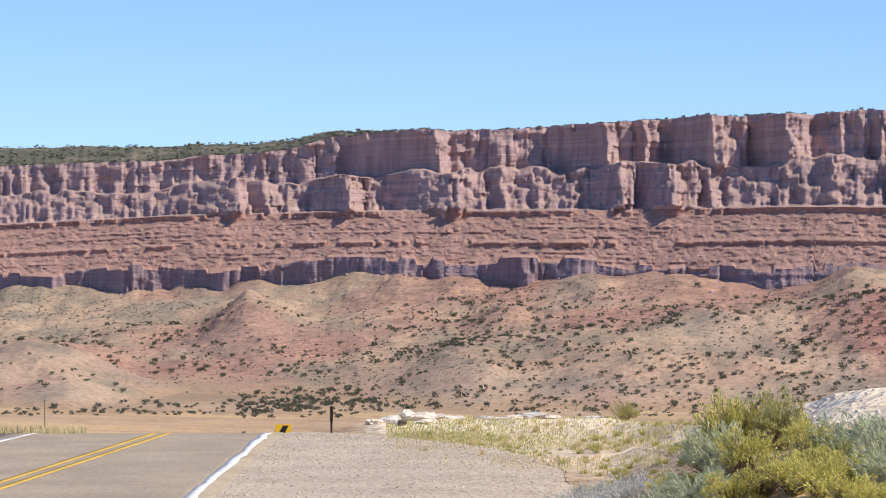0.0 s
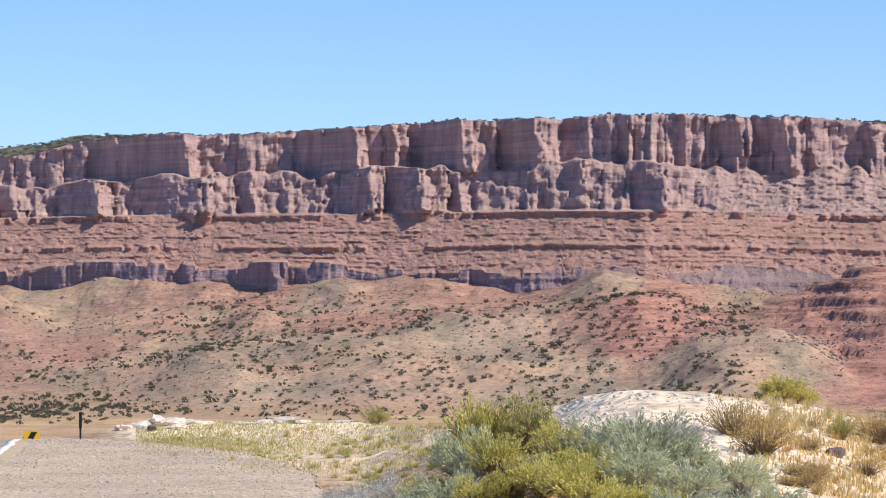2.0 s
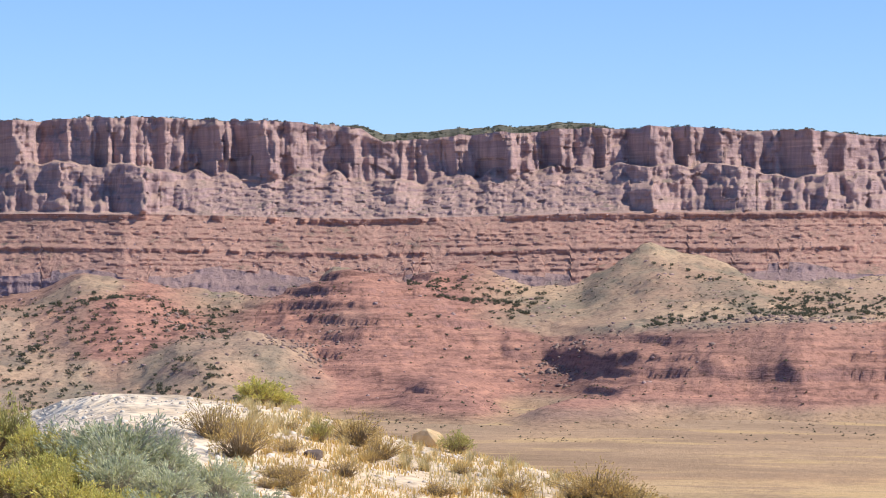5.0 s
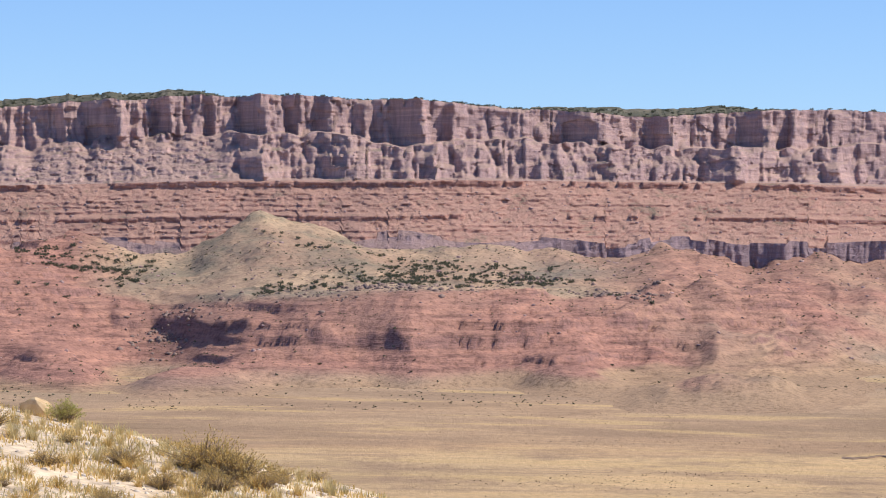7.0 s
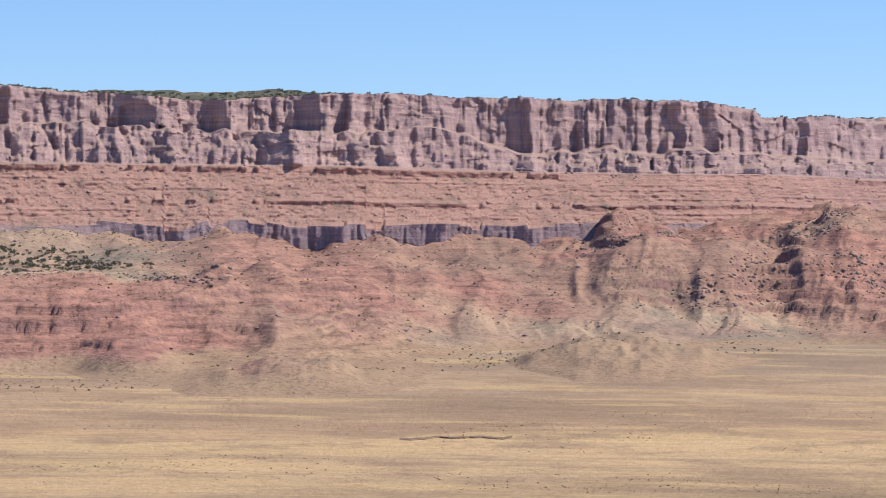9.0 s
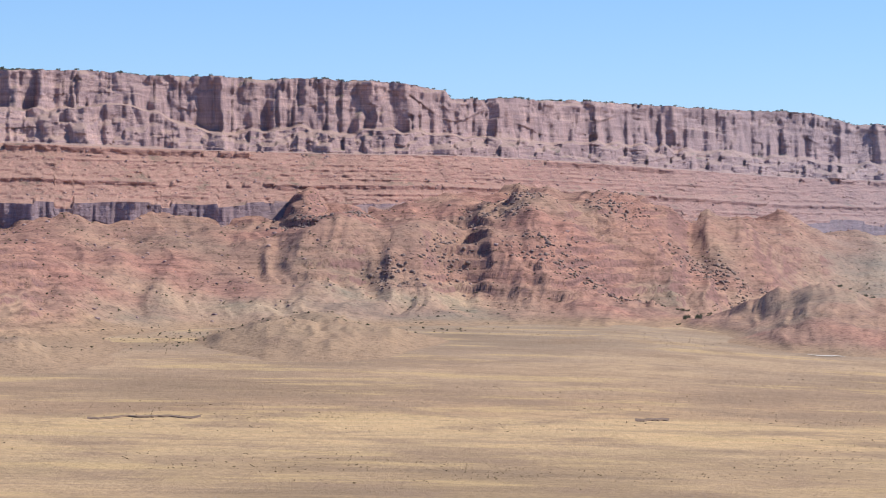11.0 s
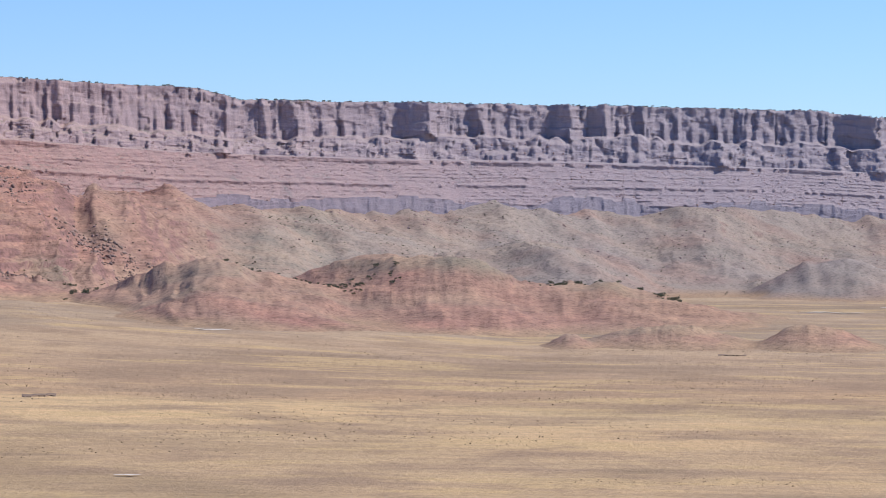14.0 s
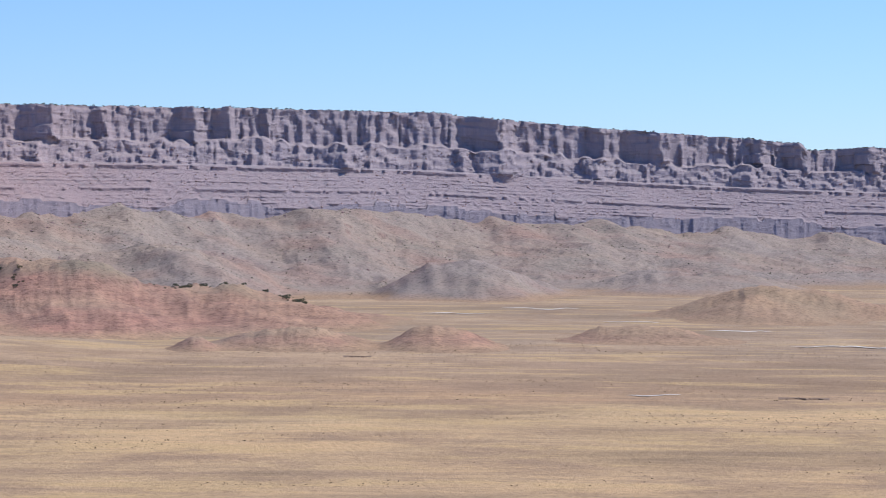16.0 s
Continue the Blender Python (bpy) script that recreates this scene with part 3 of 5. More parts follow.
HILLS_BENCH = [(21.5, 1.7, 1.9, -0.42, 1800, 130, 90, 0.05, 1.3, 1.0), (25.5, 2.6, 2.4, -0.95, 1790, 140, 120, 0.2, 1.2, 0.9), (23.0, 1.5, 2.0, -1.72, 1640, 80, 80, 0.1, 1.5, 0.1),
               (26.0, 3.5, 3.5, -1.97, 1560, 90, 90, 0.2, 1.6, 0.0), (31.5, 2.2, 2.8, -1.45, 1720, 130, 120, 0.2, 1.5, 0.0), (31.3, 1.4, 1.9, -1.8, 1640, 60, 70, 0.15, 1.4, 1.0),
               (29.4, 1.6, 1.8, -0.6, 2000, 150, 100, 0.1, 1.2, 0.9), (31.4, 0.45, 0.5, 0.57, 2190, 70, 60, 0.1, 0.9, 0.1), (27.0, 1.5, 1.6, -0.65, 1960, 130, 80, 0.1, 1.2, 0.3)]
HILLS_TILTED = [(32.1, 0.9, 1.0, 0.2, 2090, 120, 60, 0.02, 0.95, 1.0), (33.5, 0.7, 0.8, 0.08, 2150, 90, 80, 0.2, 0.9, 0.2), (33.7, 1.8, 1.7, -0.52, 2050, 160, 100, 0.05, 1.2, 1.0),
                (36.2, 2.5, 3.1, 0.38, 2230, 250, 150, 0.36, 1.0, 1.0), (39.1, 1.5, 1.5, 0.02, 2400, 190, 100, 0.25, 1.2, 0.6), (40.8, 3.0, 3.6, -0.8, 2000, 230, 170, 0.05, 1.25, 1.0),
                (44.5, 4.2, 4.4, -0.97, 2090, 230, 170, 0.05, 1.3, 1.0), (47.6, 3.8, 3.6, -1.17, 2130, 230, 170, 0.05, 1.3, 0.9), (39.8, 1.7, 2.0, 0.42, 2660, 240, 60, 0.0, 2.0, 0.0)]
HILLS_LAST = [(40.8, 3.0, 3.4, -2.45, 1600, 70, 90, 0.2, 1.5, 0.3), (46.9, 0.8, 0.8, -2.22, 1720, 45, 50, 0.1, 1.5, 0.9), (48.7, 2.8, 2.4, -2.12, 1760, 80, 90, 0.2, 1.5, 0.9),
              (51.4, 1.6, 1.7, -2.1, 1770, 80, 80, 0.15, 1.4, 1.0), (54.9, 2.4, 2.4, -2.15, 1850, 80, 90, 0.2, 1.5, 0.8), (57.0, 2.6, 3.4, -1.25, 2300, 170, 160, 0.05, 1.6, 0.3),
              (51.8, 2.4, 2.6, -1.0, 2800, 170, 150, 0.2, 1.5, 0.0), (55.5, 2.6, 3.0, -1.15, 2950, 150, 150, 0.2, 1.5, 0.0), (47.0, 2.6, 2.6, -0.75, 2700, 200, 150, 0.1, 1.4, 0.0)]
RANGES = HILLS_FIRST + HILLS_RED + HILLS_BENCH + HILLS_TILTED + HILLS_LAST


def terrace(z, amount, seed, u):
    """Short upright risers where hard beds crop out, of two thicknesses, broken along their length."""
    for step, share in ((8.6, 0.75), (3.3, 0.5)):
        seed += 7
        t = (z + 2.5 * fbm(u / 80, 0, seed) + 0.05 * step * (hash2(np.floor(u / 4 + vnoise(u / 9, 0, seed + 1)), u * 0, seed + 2) - 0.5)) / step
        f = t - np.floor(t)
        z = z + amount * share * step * (smooth(0.55, 0.68, f) - f)
    return z


def rain(h, drops, steps, seed):
    """Lets drops run down a relief (heights in cells of the grid): they wear gullies and leave fans."""
    rng = np.random.default_rng(seed)
    n, m = h.shape
    first = h
    h = h.copy()
    for batch in range(drops):
        k = 14000
        px, py = rng.uniform(1, n - 3, k), rng.uniform(1, m - 3, k)
        dx, dy, speed, water, load = np.zeros(k), np.zeros(k), np.ones(k), np.ones(k), np.zeros(k)
        for step in range(steps):
            ix, iy = px.astype(int), py.astype(int)
            u, v = px - ix, py - iy
            flat = h.ravel()
            i00 = ix * m + iy
            a, b, c, d_ = flat[i00], flat[i00 + m], flat[i00 + 1], flat[i00 + m + 1]
            gx = (b - a) * (1 - v) + (d_ - c) * v
            gy = (c - a) * (1 - u) + (d_ - b) * u
            here = (a * (1 - u) + b * u) * (1 - v) + (c * (1 - u) + d_ * u) * v
            dx, dy = dx * 0.25 - gx * 0.75, dy * 0.25 - gy * 0.75
            g = np.hypot(dx, dy) + 1e-9
            dx, dy = dx / g, dy / g
            qx, qy = np.clip(px + dx, 1, n - 3), np.clip(py + dy, 1, m - 3)
            jx, jy = qx.astype(int), qy.astype(int)
            s_, t_ = qx - jx, qy - jy
            j00 = jx * m + jy
            there = (flat[j00] * (1 - s_) + flat[j00 + m] * s_) * (1 - t_) + (flat[j00 + 1] * (1 - s_) + flat[j00 + m + 1] * s_) * t_
            fall = there - here
            cap = np.maximum(-fall, 0.004) * speed * water * 5.0
            give = np.where(fall > 0, np.minimum(fall, load), np.where(load > cap, (load - cap) * 0.25, 0))
            take = np.where((fall <= 0) & (load <= cap), np.minimum((cap - load) * 0.22, -fall), 0)
            load = load - give + take
            change = np.clip(give - take, -0.05, 0.05)
            for off, w in ((0, (1 - u) * (1 - v)), (m, u * (1 - v)), (1, (1 - u) * v), (m + 1, u * v)):
                flat += np.bincount(i00 + off, change * w, n * m)
            speed = np.sqrt(np.maximum(speed * speed * 0.9 - fall * 4, 0.02))
            water = water * 0.975
            px, py = qx, qy
        h = np.clip(h, first - 1.6, first + 1.2)
    return h


def foothill_base(az, r, q, x, y):
    u = az * np.pi / 180 * (r * 0.35 + 0.65 * MESA_R(az))
    ez, eq, fq = EDGE_Z(az), EDGE_Q(az), FOOT_Q(az)
    ped = pediment(az, r)
    mid = smooth(-650, -300, q) * (1 - smooth(-110, -45, q))
    qq = q + mid * 60 * fbm(u / 110, q / 500, 200, 3)
    top = LEDGE_HERE(az) - 53 + 5 * (1 - smooth(6, 9, az)) + (6 + 7 * BENCH(az)) * COVERED(az) + 11 * DRAPED(az) + 8 * smooth(21.5, 23.5, az) * (1 - smooth(30, 32, az)) + 9 * fbm(u / 50, 0, 204, 3)
    ez = ez + 7
    upper = ez + (top - ez) * np.clip((qq - eq) / (-50 - eq), 0, 1.3) ** 1.25
    t = np.clip((qq - fq) / (eq - fq), 0, 1)
    lower = ped + (ez - ped) * (t ** np.interp(az, [-12, 8, 9, 26, 30, 60], [1.7, 1.7, 1.2, 1.2, 1.5, 1.7]))
    tt = t + 0.06 * fbm(u / 40, 0, 205, 3) + 0.035 * fbm(u / 9, 0, 207, 2) + 0.02 * (hash2(np.floor(u / 7), u * 0, 208) - 0.5)
    lower = lower + BENCH(az) * 6 * (smooth(0.5, 0.57, tt) - smooth(0.57, 1.0, t)) * (0.55 + 0.45 * smooth(-0.25, 0.1, fbm(u / 50, 0, 206, 3)))
    h = np.where(qq > eq, upper, lower)
    red = np.zeros_like(h)
    base = h.copy()

    def base_at(a, rr):
        return base[np.argmin(np.abs(az[:, 0] - a)), np.argmin(np.abs(q[0] - (rr - float(MESA_R(a)))))]

    spurs = ridged(u / 55 + 0.6 * fbm(x / 80, y / 80, 340, 2), r / 300, 341, 3)
    for i, (mid_az_, left, right, el, rc, front, rear, flat, hollow, is_red) in enumerate(RANGES):
        rise = EYE + rc * math.tan(radians(el)) - float(base_at(mid_az_, rc))
        if rise < 1:
            continue
        w = slice(*np.searchsorted(az[:, 0], (mid_az_ - 1.6 * left - 0.5, mid_az_ + 1.6 * right + 0.5)))
        xx, yy, hh = x[w], y[w], h[w]
        da = az[w] - mid_az_ + 0.16 * (left + right) * fbm(xx / 90, yy / 90, 360 + i, 3)
        ea = np.abs(da) / np.where(da < 0, left, right)
        dr = r[w] - rc + 0.25 * front * fbm(xx / 120, yy / 120, 300 + i, 3)
        er = np.abs(dr) / np.where(dr < 0, front * 1.35, rear * (2.4 if mid_az_ < 38 else 1.3))
        e = np.sqrt(np.clip(ea, 0, 9) ** 2.2 + er ** 2)
        e = e - (0.16 if mid_az_ < 38 else 0.07) * (spurs[w] - 0.35) * np.clip(e, 0, 1) * smooth(0.1, 0.5, e)
        body = (1 - np.clip((e - flat) / (1 - flat), 0, 1)) ** hollow
        g = base[w] - 3 + (rise + 3) * body
        k = np.clip(0.5 + 0.5 * (g - hh) / 3.5, 0, 1)
        h[w] = np.where(body > 0, hh + (g - hh) * k + 3.5 * k * (1 - k) * smooth(0, 0.1, body), hh)
        if mid_az_ > 25:            # the outer hills are browner, with thin grass on top
            is_red = is_red * (0.62 - 0.55 * smooth(0.7, 0.92, body))
        red[w] = np.where(body > 0, red[w] + (is_red - red[w]) * k, red[w])
    return h, red


COVERED = table([(-12, 0), (6, 0), (7.8, 1), (21.3, 1), (23, 0), (31, 0), (32, 1), (39, 1), (40, 0), (60, 0)], 0.9)
DRAPED = table([(-12, 0), (30.5, 0), (33, 1), (38, 1), (41, 0.7), (50, 0.6), (60, 0.35)], 0.9)
BENCH = table([(-12, 0), (12.5, 0), (14, 1), (24, 1), (27, 0), (60, 0)], 0.9)


def LEDGE_HERE(a):
    return EYE + MESA_R(a) * tan_d(LEDGE_EL(a))


CELL = 3.2
CAZ = np.arange(-9.8, 61.6, 0.08)
CQ = np.arange(-2250, 12, CELL)
A1, Q1 = np.meshgrid(CAZ, CQ, indexing="ij")
R1 = MESA_R(A1) + Q1
X1, Y1 = polar(A1, R1)
H1, RED1 = foothill_base(A1, R1, Q1, X1, Y1)
P1 = pediment(A1, R1)
body1 = smooth(1.5, 25, H1 - P1) * (1 - 0.6 * smooth(-80, -40, Q1))
H1 = H1 + body1 * (1 - 0.55 * BENCH(A1)) * ((9 + 4 * smooth(28, 31, A1) * (1 - smooth(41, 44, A1))) * fbm(X1 / 110, Y1 / 110, 131, 3) + 3.5 * ridged(X1 / 60, Y1 / 60, 132, 3) - 1.5)
start = int(np.searchsorted(CQ, -1300))          # nothing but plain lies nearer than this on most bearings
wear = ((0.26 - 0.06 * BENCH(A1)) * (1 - 0.6 * smooth(27, 29, A1) * (1 - smooth(50, 53, A1))))[:, start:]
H1[:, start:] = (1 - wear) * H1[:, start:] + wear * rain(H1[:, start:] / CELL, 6, 70, 5) * CELL
RED1 = np.maximum(RED1, BENCH(A1) * smooth(3, 10, H1 - P1) * (1 - smooth(-0.2, 0.15, (Q1 - EDGE_Q(A1)) / 100)))
HAZ = np.arange(-9.7, 61.4, 0.036)
HQ = np.concatenate([np.linspace(-2240, -1000, 90)[:-1], np.linspace(-1000, -480, 90)[:-1], np.linspace(-480, 8, 190)])


def on_grid(field, a, q):
    """Reads a field of the coarse grid at bearings and distances before the foot line."""
    fa, fq = (a - CAZ[0]) / (CAZ[1] - CAZ[0]), (q - CQ[0]) / CELL
    i, j = np.clip(fa.astype(int), 0, len(CAZ) - 2), np.clip(fq.astype(int), 0, len(CQ) - 2)
    u, v = fa - i, fq - j
    return (field[i, j] * (1 - u) + field[i + 1, j] * u) * (1 - v) + (field[i, j + 1] * (1 - u) + field[i + 1, j + 1] * u) * v


A2, Q2 = np.meshgrid(HAZ, HQ, indexing="ij")
R2 = MESA_R(A2) + Q2
X2, Y2 = polar(A2, R2)
Z2, REDNESS = on_grid(H1, A2, Q2), on_grid(RED1, A2, Q2)
above = Z2 - pediment(A2, R2)
arc2 = A2 * np.pi / 180 * MESA_R(A2)
Z2 = terrace(Z2, smooth(6, 16, above) * (1 - 0.75 * smooth(38, 40, A2)) * (0.1 + 0.5 * REDNESS + 0.35 * smooth(22, 25, A2) * (1 - smooth(41, 43, A2))) * smooth(-0.2, 0.15, fbm(arc2 / 90, Q2 / 160, 133) + 0.1 * fbm(arc2 / 9, Q2 / 20, 135)), 134, arc2)
Z2 = Z2 + smooth(2, 12, above) * (1.7 * fbm(X2 / 22, Y2 / 22, 130, 4) + (1.5 + 2.5 * smooth(22, 25, A2) * (1 - smooth(39, 41, A2))) * (ridged(arc2 / 42 + 0.4 * fbm(X2 / 50, Y2 / 50, 128, 2), Q2 / 150, 129, 3) - 0.3) + 0.5 * ridged(arc2 / 16, Q2 / 40, 139, 3) * REDNESS + 0.6 * blocks(X2, Y2, 6, 6, 137) * smooth(0, 0.3, fbm(X2 / 45, Y2 / 45, 138, 2))) - 0.8


def hill_z(a, r):
    """The height of the foothills at bearings and distances, read off their grid."""
    qa = (np.asarray(a) - HAZ[0]) / (HAZ[1] - HAZ[0])
    qi = np.interp(np.asarray(r) - MESA_R(a), HQ, np.arange(len(HQ)))
    i, j = np.clip(qa.astype(int), 0, len(HAZ) - 2), np.clip(qi.astype(int), 0, len(HQ) - 2)
    u, v = qa - i, qi - j
    return np.maximum((Z2[i, j] * (1 - u) + Z2[i + 1, j] * u) * (1 - v) + (Z2[i, j + 1] * (1 - u) + Z2[i + 1, j + 1] * u) * v, pediment(a, r))


# the grey by bearing and distance is haze painted into the slope colour
tagged(sheet("foothills", X2, Y2, Z2, TALUS, soil=np.maximum(REDNESS, 0.75 * smooth(22, 25, A2) * (R2 > 1780) * (1 - smooth(39, 42, A2)) * smooth(10, 24, above + 8 * fbm(X2 / 50, Y2 / 50, 504))) + (0.25 + 0.35 * smooth(25, 28, A2)) * fbm(X2 / 60, Y2 / 60, 500) + 0.55 * smooth(0.05, 0.35, fbm(X2 / 130, Y2 / 130, 502, 4)) * (1 - smooth(12, 16, A2)), haze_grey=smooth(36, 46, A2) * smooth(2250, 2450, R2) * (0.8 - 0.75 * REDNESS) + 0.3 * fbm(X2 / 90, Y2 / 90, 501), dust=np.maximum(0.7 * smooth(46, 50, A2) * (R2 < 2500) * (1 - 0.8 * REDNESS), 1 - smooth(0.3, 6 + 26 * smooth(20, 23, A2) * (1 - smooth(34, 37, A2)) * (1 - REDNESS) * (R2 < 1800), above + 2.5 * fbm(X2 / 40, Y2 / 40, 503)))), "eroded reddish foothills and talus below the cliffs", "hills", kind="structure")

# ---- the near ground and the plain ----
CREST = table([(-180, -1.5), (-60, -3.0), (-8, -2.55), (-3, -2.55), (-2, -2.3), (3, -2.22), (5.5, -2.05), (7, -1.78), (9, -1.72), (11, -2.0), (12.5, -2.45), (15, -3.0), (17, -3.45),
               (19, -4.0), (21, -4.7), (25, -6.5), (35, -9), (90, -12), (150, -4), (180, -1.5)])
CREST_R = table([(-180, 60), (-60, 80), (-8, 79), (-3, 79), (-1, 86), (3, 84), (5.5, 66), (8, 56), (12, 54), (19, 50), (30, 30), (90, 25), (180, 60)])


def ground_height(az, r):
    x, y = polar(az, r)
    rc = CREST_R(az)
    zc = rc * tan_d(CREST(az))
    road = -1.62 - 1.98 * smooth(3, 42, r) + 0.2 * smooth(78, 86, r) * smooth(-2.2, -0.5, az)
    mound = zc - np.clip(rc - r, 0, 60) * 0.05
    k = smooth(-0.5, 8.0, az) * (1 - smooth(40, 80, az))
    bl = smooth(8, 30, r)
    top = (-1.62 - 0.02 * r) * (1 - bl) + (road * (1 - k) + mound * k) * bl
    top = top + 1.2 * np.exp(-((az - 5.1) / 2.3) ** 2 - ((r - 43) / 11) ** 2)
    over = np.clip(r - rc, 0, None)
    h = EYE + top - over ** 2 / (over + 12) * 0.3
    plain = pediment(az, r) + 0.9 * fbm(x / 160, y / 160, 140) + 0.2 * fbm(x / 20, y / 20, 141)
    rough = 0.07 * fbm(x / 2.2, y / 2.2, 142) * smooth(8, 30, r) * (1 - smooth(120, 300, r)) * smooth(1.0, 4.0, az)
    return np.where(r > rc, np.maximum(h, plain), h) + rough


def ground_at(az, r):
    return float(ground_height(np.array([float(az)]), np.array([float(r)]))[0])


fine = np.arange(-12, 30, 0.12)
mid_az = np.arange(30, 63, 0.3)
rest = np.linspace(63, 348, 70)
ga = np.concatenate([fine, mid_az, rest])
gr = np.concatenate([np.linspace(-0.05, 30, 14)[:-1], np.linspace(30, 95, 130)[:-1], np.geomspace(95, 800, 50)[:-1], np.geomspace(800, 4900, 120)])
GA, GR = np.meshgrid(ga, gr, indexing="ij")
gaz = np.where(GA > 180, GA - 360, GA)
GX, GY = polar(GA, GR)
GZ = ground_height(gaz, GR)
PALE = smooth(4.5, 6.5, gaz + 0.6 * fbm(GX / 3, GY / 3, 510)) * (1 - smooth(90, 130, GR)) * (0.75 + 0.5 * fbm(GX / 1.5, GY / 1.5, 511))
PALE = np.maximum(PALE, smooth(-1.8, -0.8, gaz) * (1 - smooth(5, 6.5, gaz)) * smooth(76, 84, GR + 5 * fbm(GX / 4, GY / 4, 512)) * (1 - smooth(95, 120, GR)) * 0.8)
PALE = PALE * smooth(14, 34, GR) * (1 - 0.3 * smooth(9.5, 11.5, gaz))
PALE = PALE * (1 - 0.85 * (1 - smooth(46, 50, GR)) * (1 - smooth(8.0, 9.5, gaz)))
PALE = np.maximum(PALE, 0.45 * smooth(-1.0, 0.5, gaz) * (1 - smooth(6, 7, gaz)) * smooth(62, 70, GR) * (1 - smooth(95, 120, GR)))
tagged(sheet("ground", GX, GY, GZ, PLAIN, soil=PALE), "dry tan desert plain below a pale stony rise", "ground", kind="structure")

# ---- the road and the gravel beside it ----
def fleck_material(name, dark, mid, light, scale, rough=0.9, depth=0.01):
    m, nt, b = material(name, rough, 0.25)
    n = noise_tex(nt, coords(nt), scale, 5, 0.75)
    w = noise_tex(nt, coords(nt), 0.5, 5, 0.6)
    col = ramp(nt, n, [(0.3, dark), (0.48, mid), (0.68, light)])
    col = mix(nt, 0.5, col, ramp(nt, w, [(0.35, (0.72, 0.72, 0.72)), (0.65, (1.12, 1.12, 1.12))]), "MULTIPLY")
    nt.links.new(col, b.inputs["Base Color"])
    bump(nt, b, n, 0.7, depth)
    return m


ASPHALT = fleck_material("worn_asphalt", (0.27, 0.215, 0.15), (0.4, 0.32, 0.22), (0.49, 0.4, 0.29), 9)
GRAVEL = fleck_material("pale_gravel", (0.22, 0.17, 0.125), (0.5, 0.4, 0.29), (0.76, 0.64, 0.49), 9.0, depth=0.03)
YELLOW_LINE = fleck_material("yellow_road_paint", (0.5, 0.3, 0.05), (0.68, 0.42, 0.07), (0.75, 0.5, 0.12), 7)
WHITE_LINE = fleck_material("white_road_paint", (0.5, 0.48, 0.43), (0.78, 0.76, 0.7), (0.84, 0.83, 0.79), 4)


def yellow_at(y):
    return -7.95 + (y - 58) * 0.05


def right_at(y):
    return -4.25 - (y - 54) * 0.002


def left_at(y):
    return -10.3 + (y - 75) * 0.06


def strip(name, left, right, mat, lift, wob=0.0, y0=-60.0, y1=140.0):
    """A ribbon along the road between two lines, laid on the ground."""
    y = np.arange(y0, y1, 0.5)[:, None]
    wide = float(right(60.0) - left(60.0))
    v = np.linspace(0, 1, 2 if wide < 1 else 14)[None, :]
    x = left(y) + (right(y) - left(y)) * v + wob * fbm(y / 1.3, v * 3, 520, 3)
    y = y + 0 * v
    z = ground_height(np.degrees(np.arctan2(x, y)), np.hypot(x, y)) + lift
    ob = sheet(name, x, y, z, mat)
    sol = ob.modifiers.new("thickness", "SOLIDIFY")
    sol.thickness, sol.offset = 0.004 if wide < 1 else 0.05, -1
    return ob


road = tagged(strip("road", lambda y: left_at(y) - 0.6, lambda y: right_at(y) + 0.3, ASPHALT, 0.06), "grey two-lane asphalt road over a crest", "road", kind="structure")
for off in (-0.25, 0.1):
    tagged(strip("yellow_line", lambda y, o=off: yellow_at(y) + o, lambda y, o=off: yellow_at(y) + o + 0.16, YELLOW_LINE, 0.068), "solid yellow centre line on the road", "road marking", kind="structure")
tagged(strip("white_line", lambda y: right_at(y) - 0.13, lambda y: right_at(y) + 0.09, WHITE_LINE, 0.07, 0.08), "worn white edge line on the road", "road marking", kind="structure")
tagged(strip("white_line", left_at, lambda y: left_at(y) + 0.16, WHITE_LINE, 0.068, 0.02), "white edge line on the road", "road marking", kind="structure")
GRAVEL_END = table([(-3.6, 79), (-1, 77), (0.7, 73.5), (1.6, 70), (2.1, 66), (2.35, 60), (2.6, 40)])
GRAVEL_SIDE = table([(10, 0.6), (40, 1.7), (60, 2.45), (66, 2.45), (70, 1.95), (73.5, 0.9), (77, -0.6), (79.5, -2.0), (81, -3.6)])
y = np.linspace(12, 80.6, 130)[:, None]
v = np.linspace(0, 1, 50)[None, :]
x = right_at(y) + 0.27 + (GRAVEL_SIDE(y) + 0.25 * fbm(y / 1.5, 0, 530) - right_at(y) - 0.27) * v
y = y + 0 * x
tagged(sheet("gravel_pullout", x, y, ground_height(np.degrees(np.arctan2(x, y)), np.hypot(x, y)) + 0.035, GRAVEL), "pale gravel pull-out beside the road", "gravel", kind="structure")


# ---- shapes shared by the plants and stones ----
def mesh_from(name, verts, faces, mat, smooth_shade=False):
    me = bpy.data.meshes.new(name)
    me.from_pydata([tuple(p) for p in verts], [], [tuple(int(i) for i in f) for f in faces])
    me.materials.append(mat)
    if smooth_shade:
        me.polygons.foreach_set("use_smooth", np.ones(len(me.polygons), bool))
    me.update()
    return me


def part(name, me, parent, label=""):
    ob = new(name, me)
    ob.parent = parent
    if label:
        ob["label"] = label
    return ob


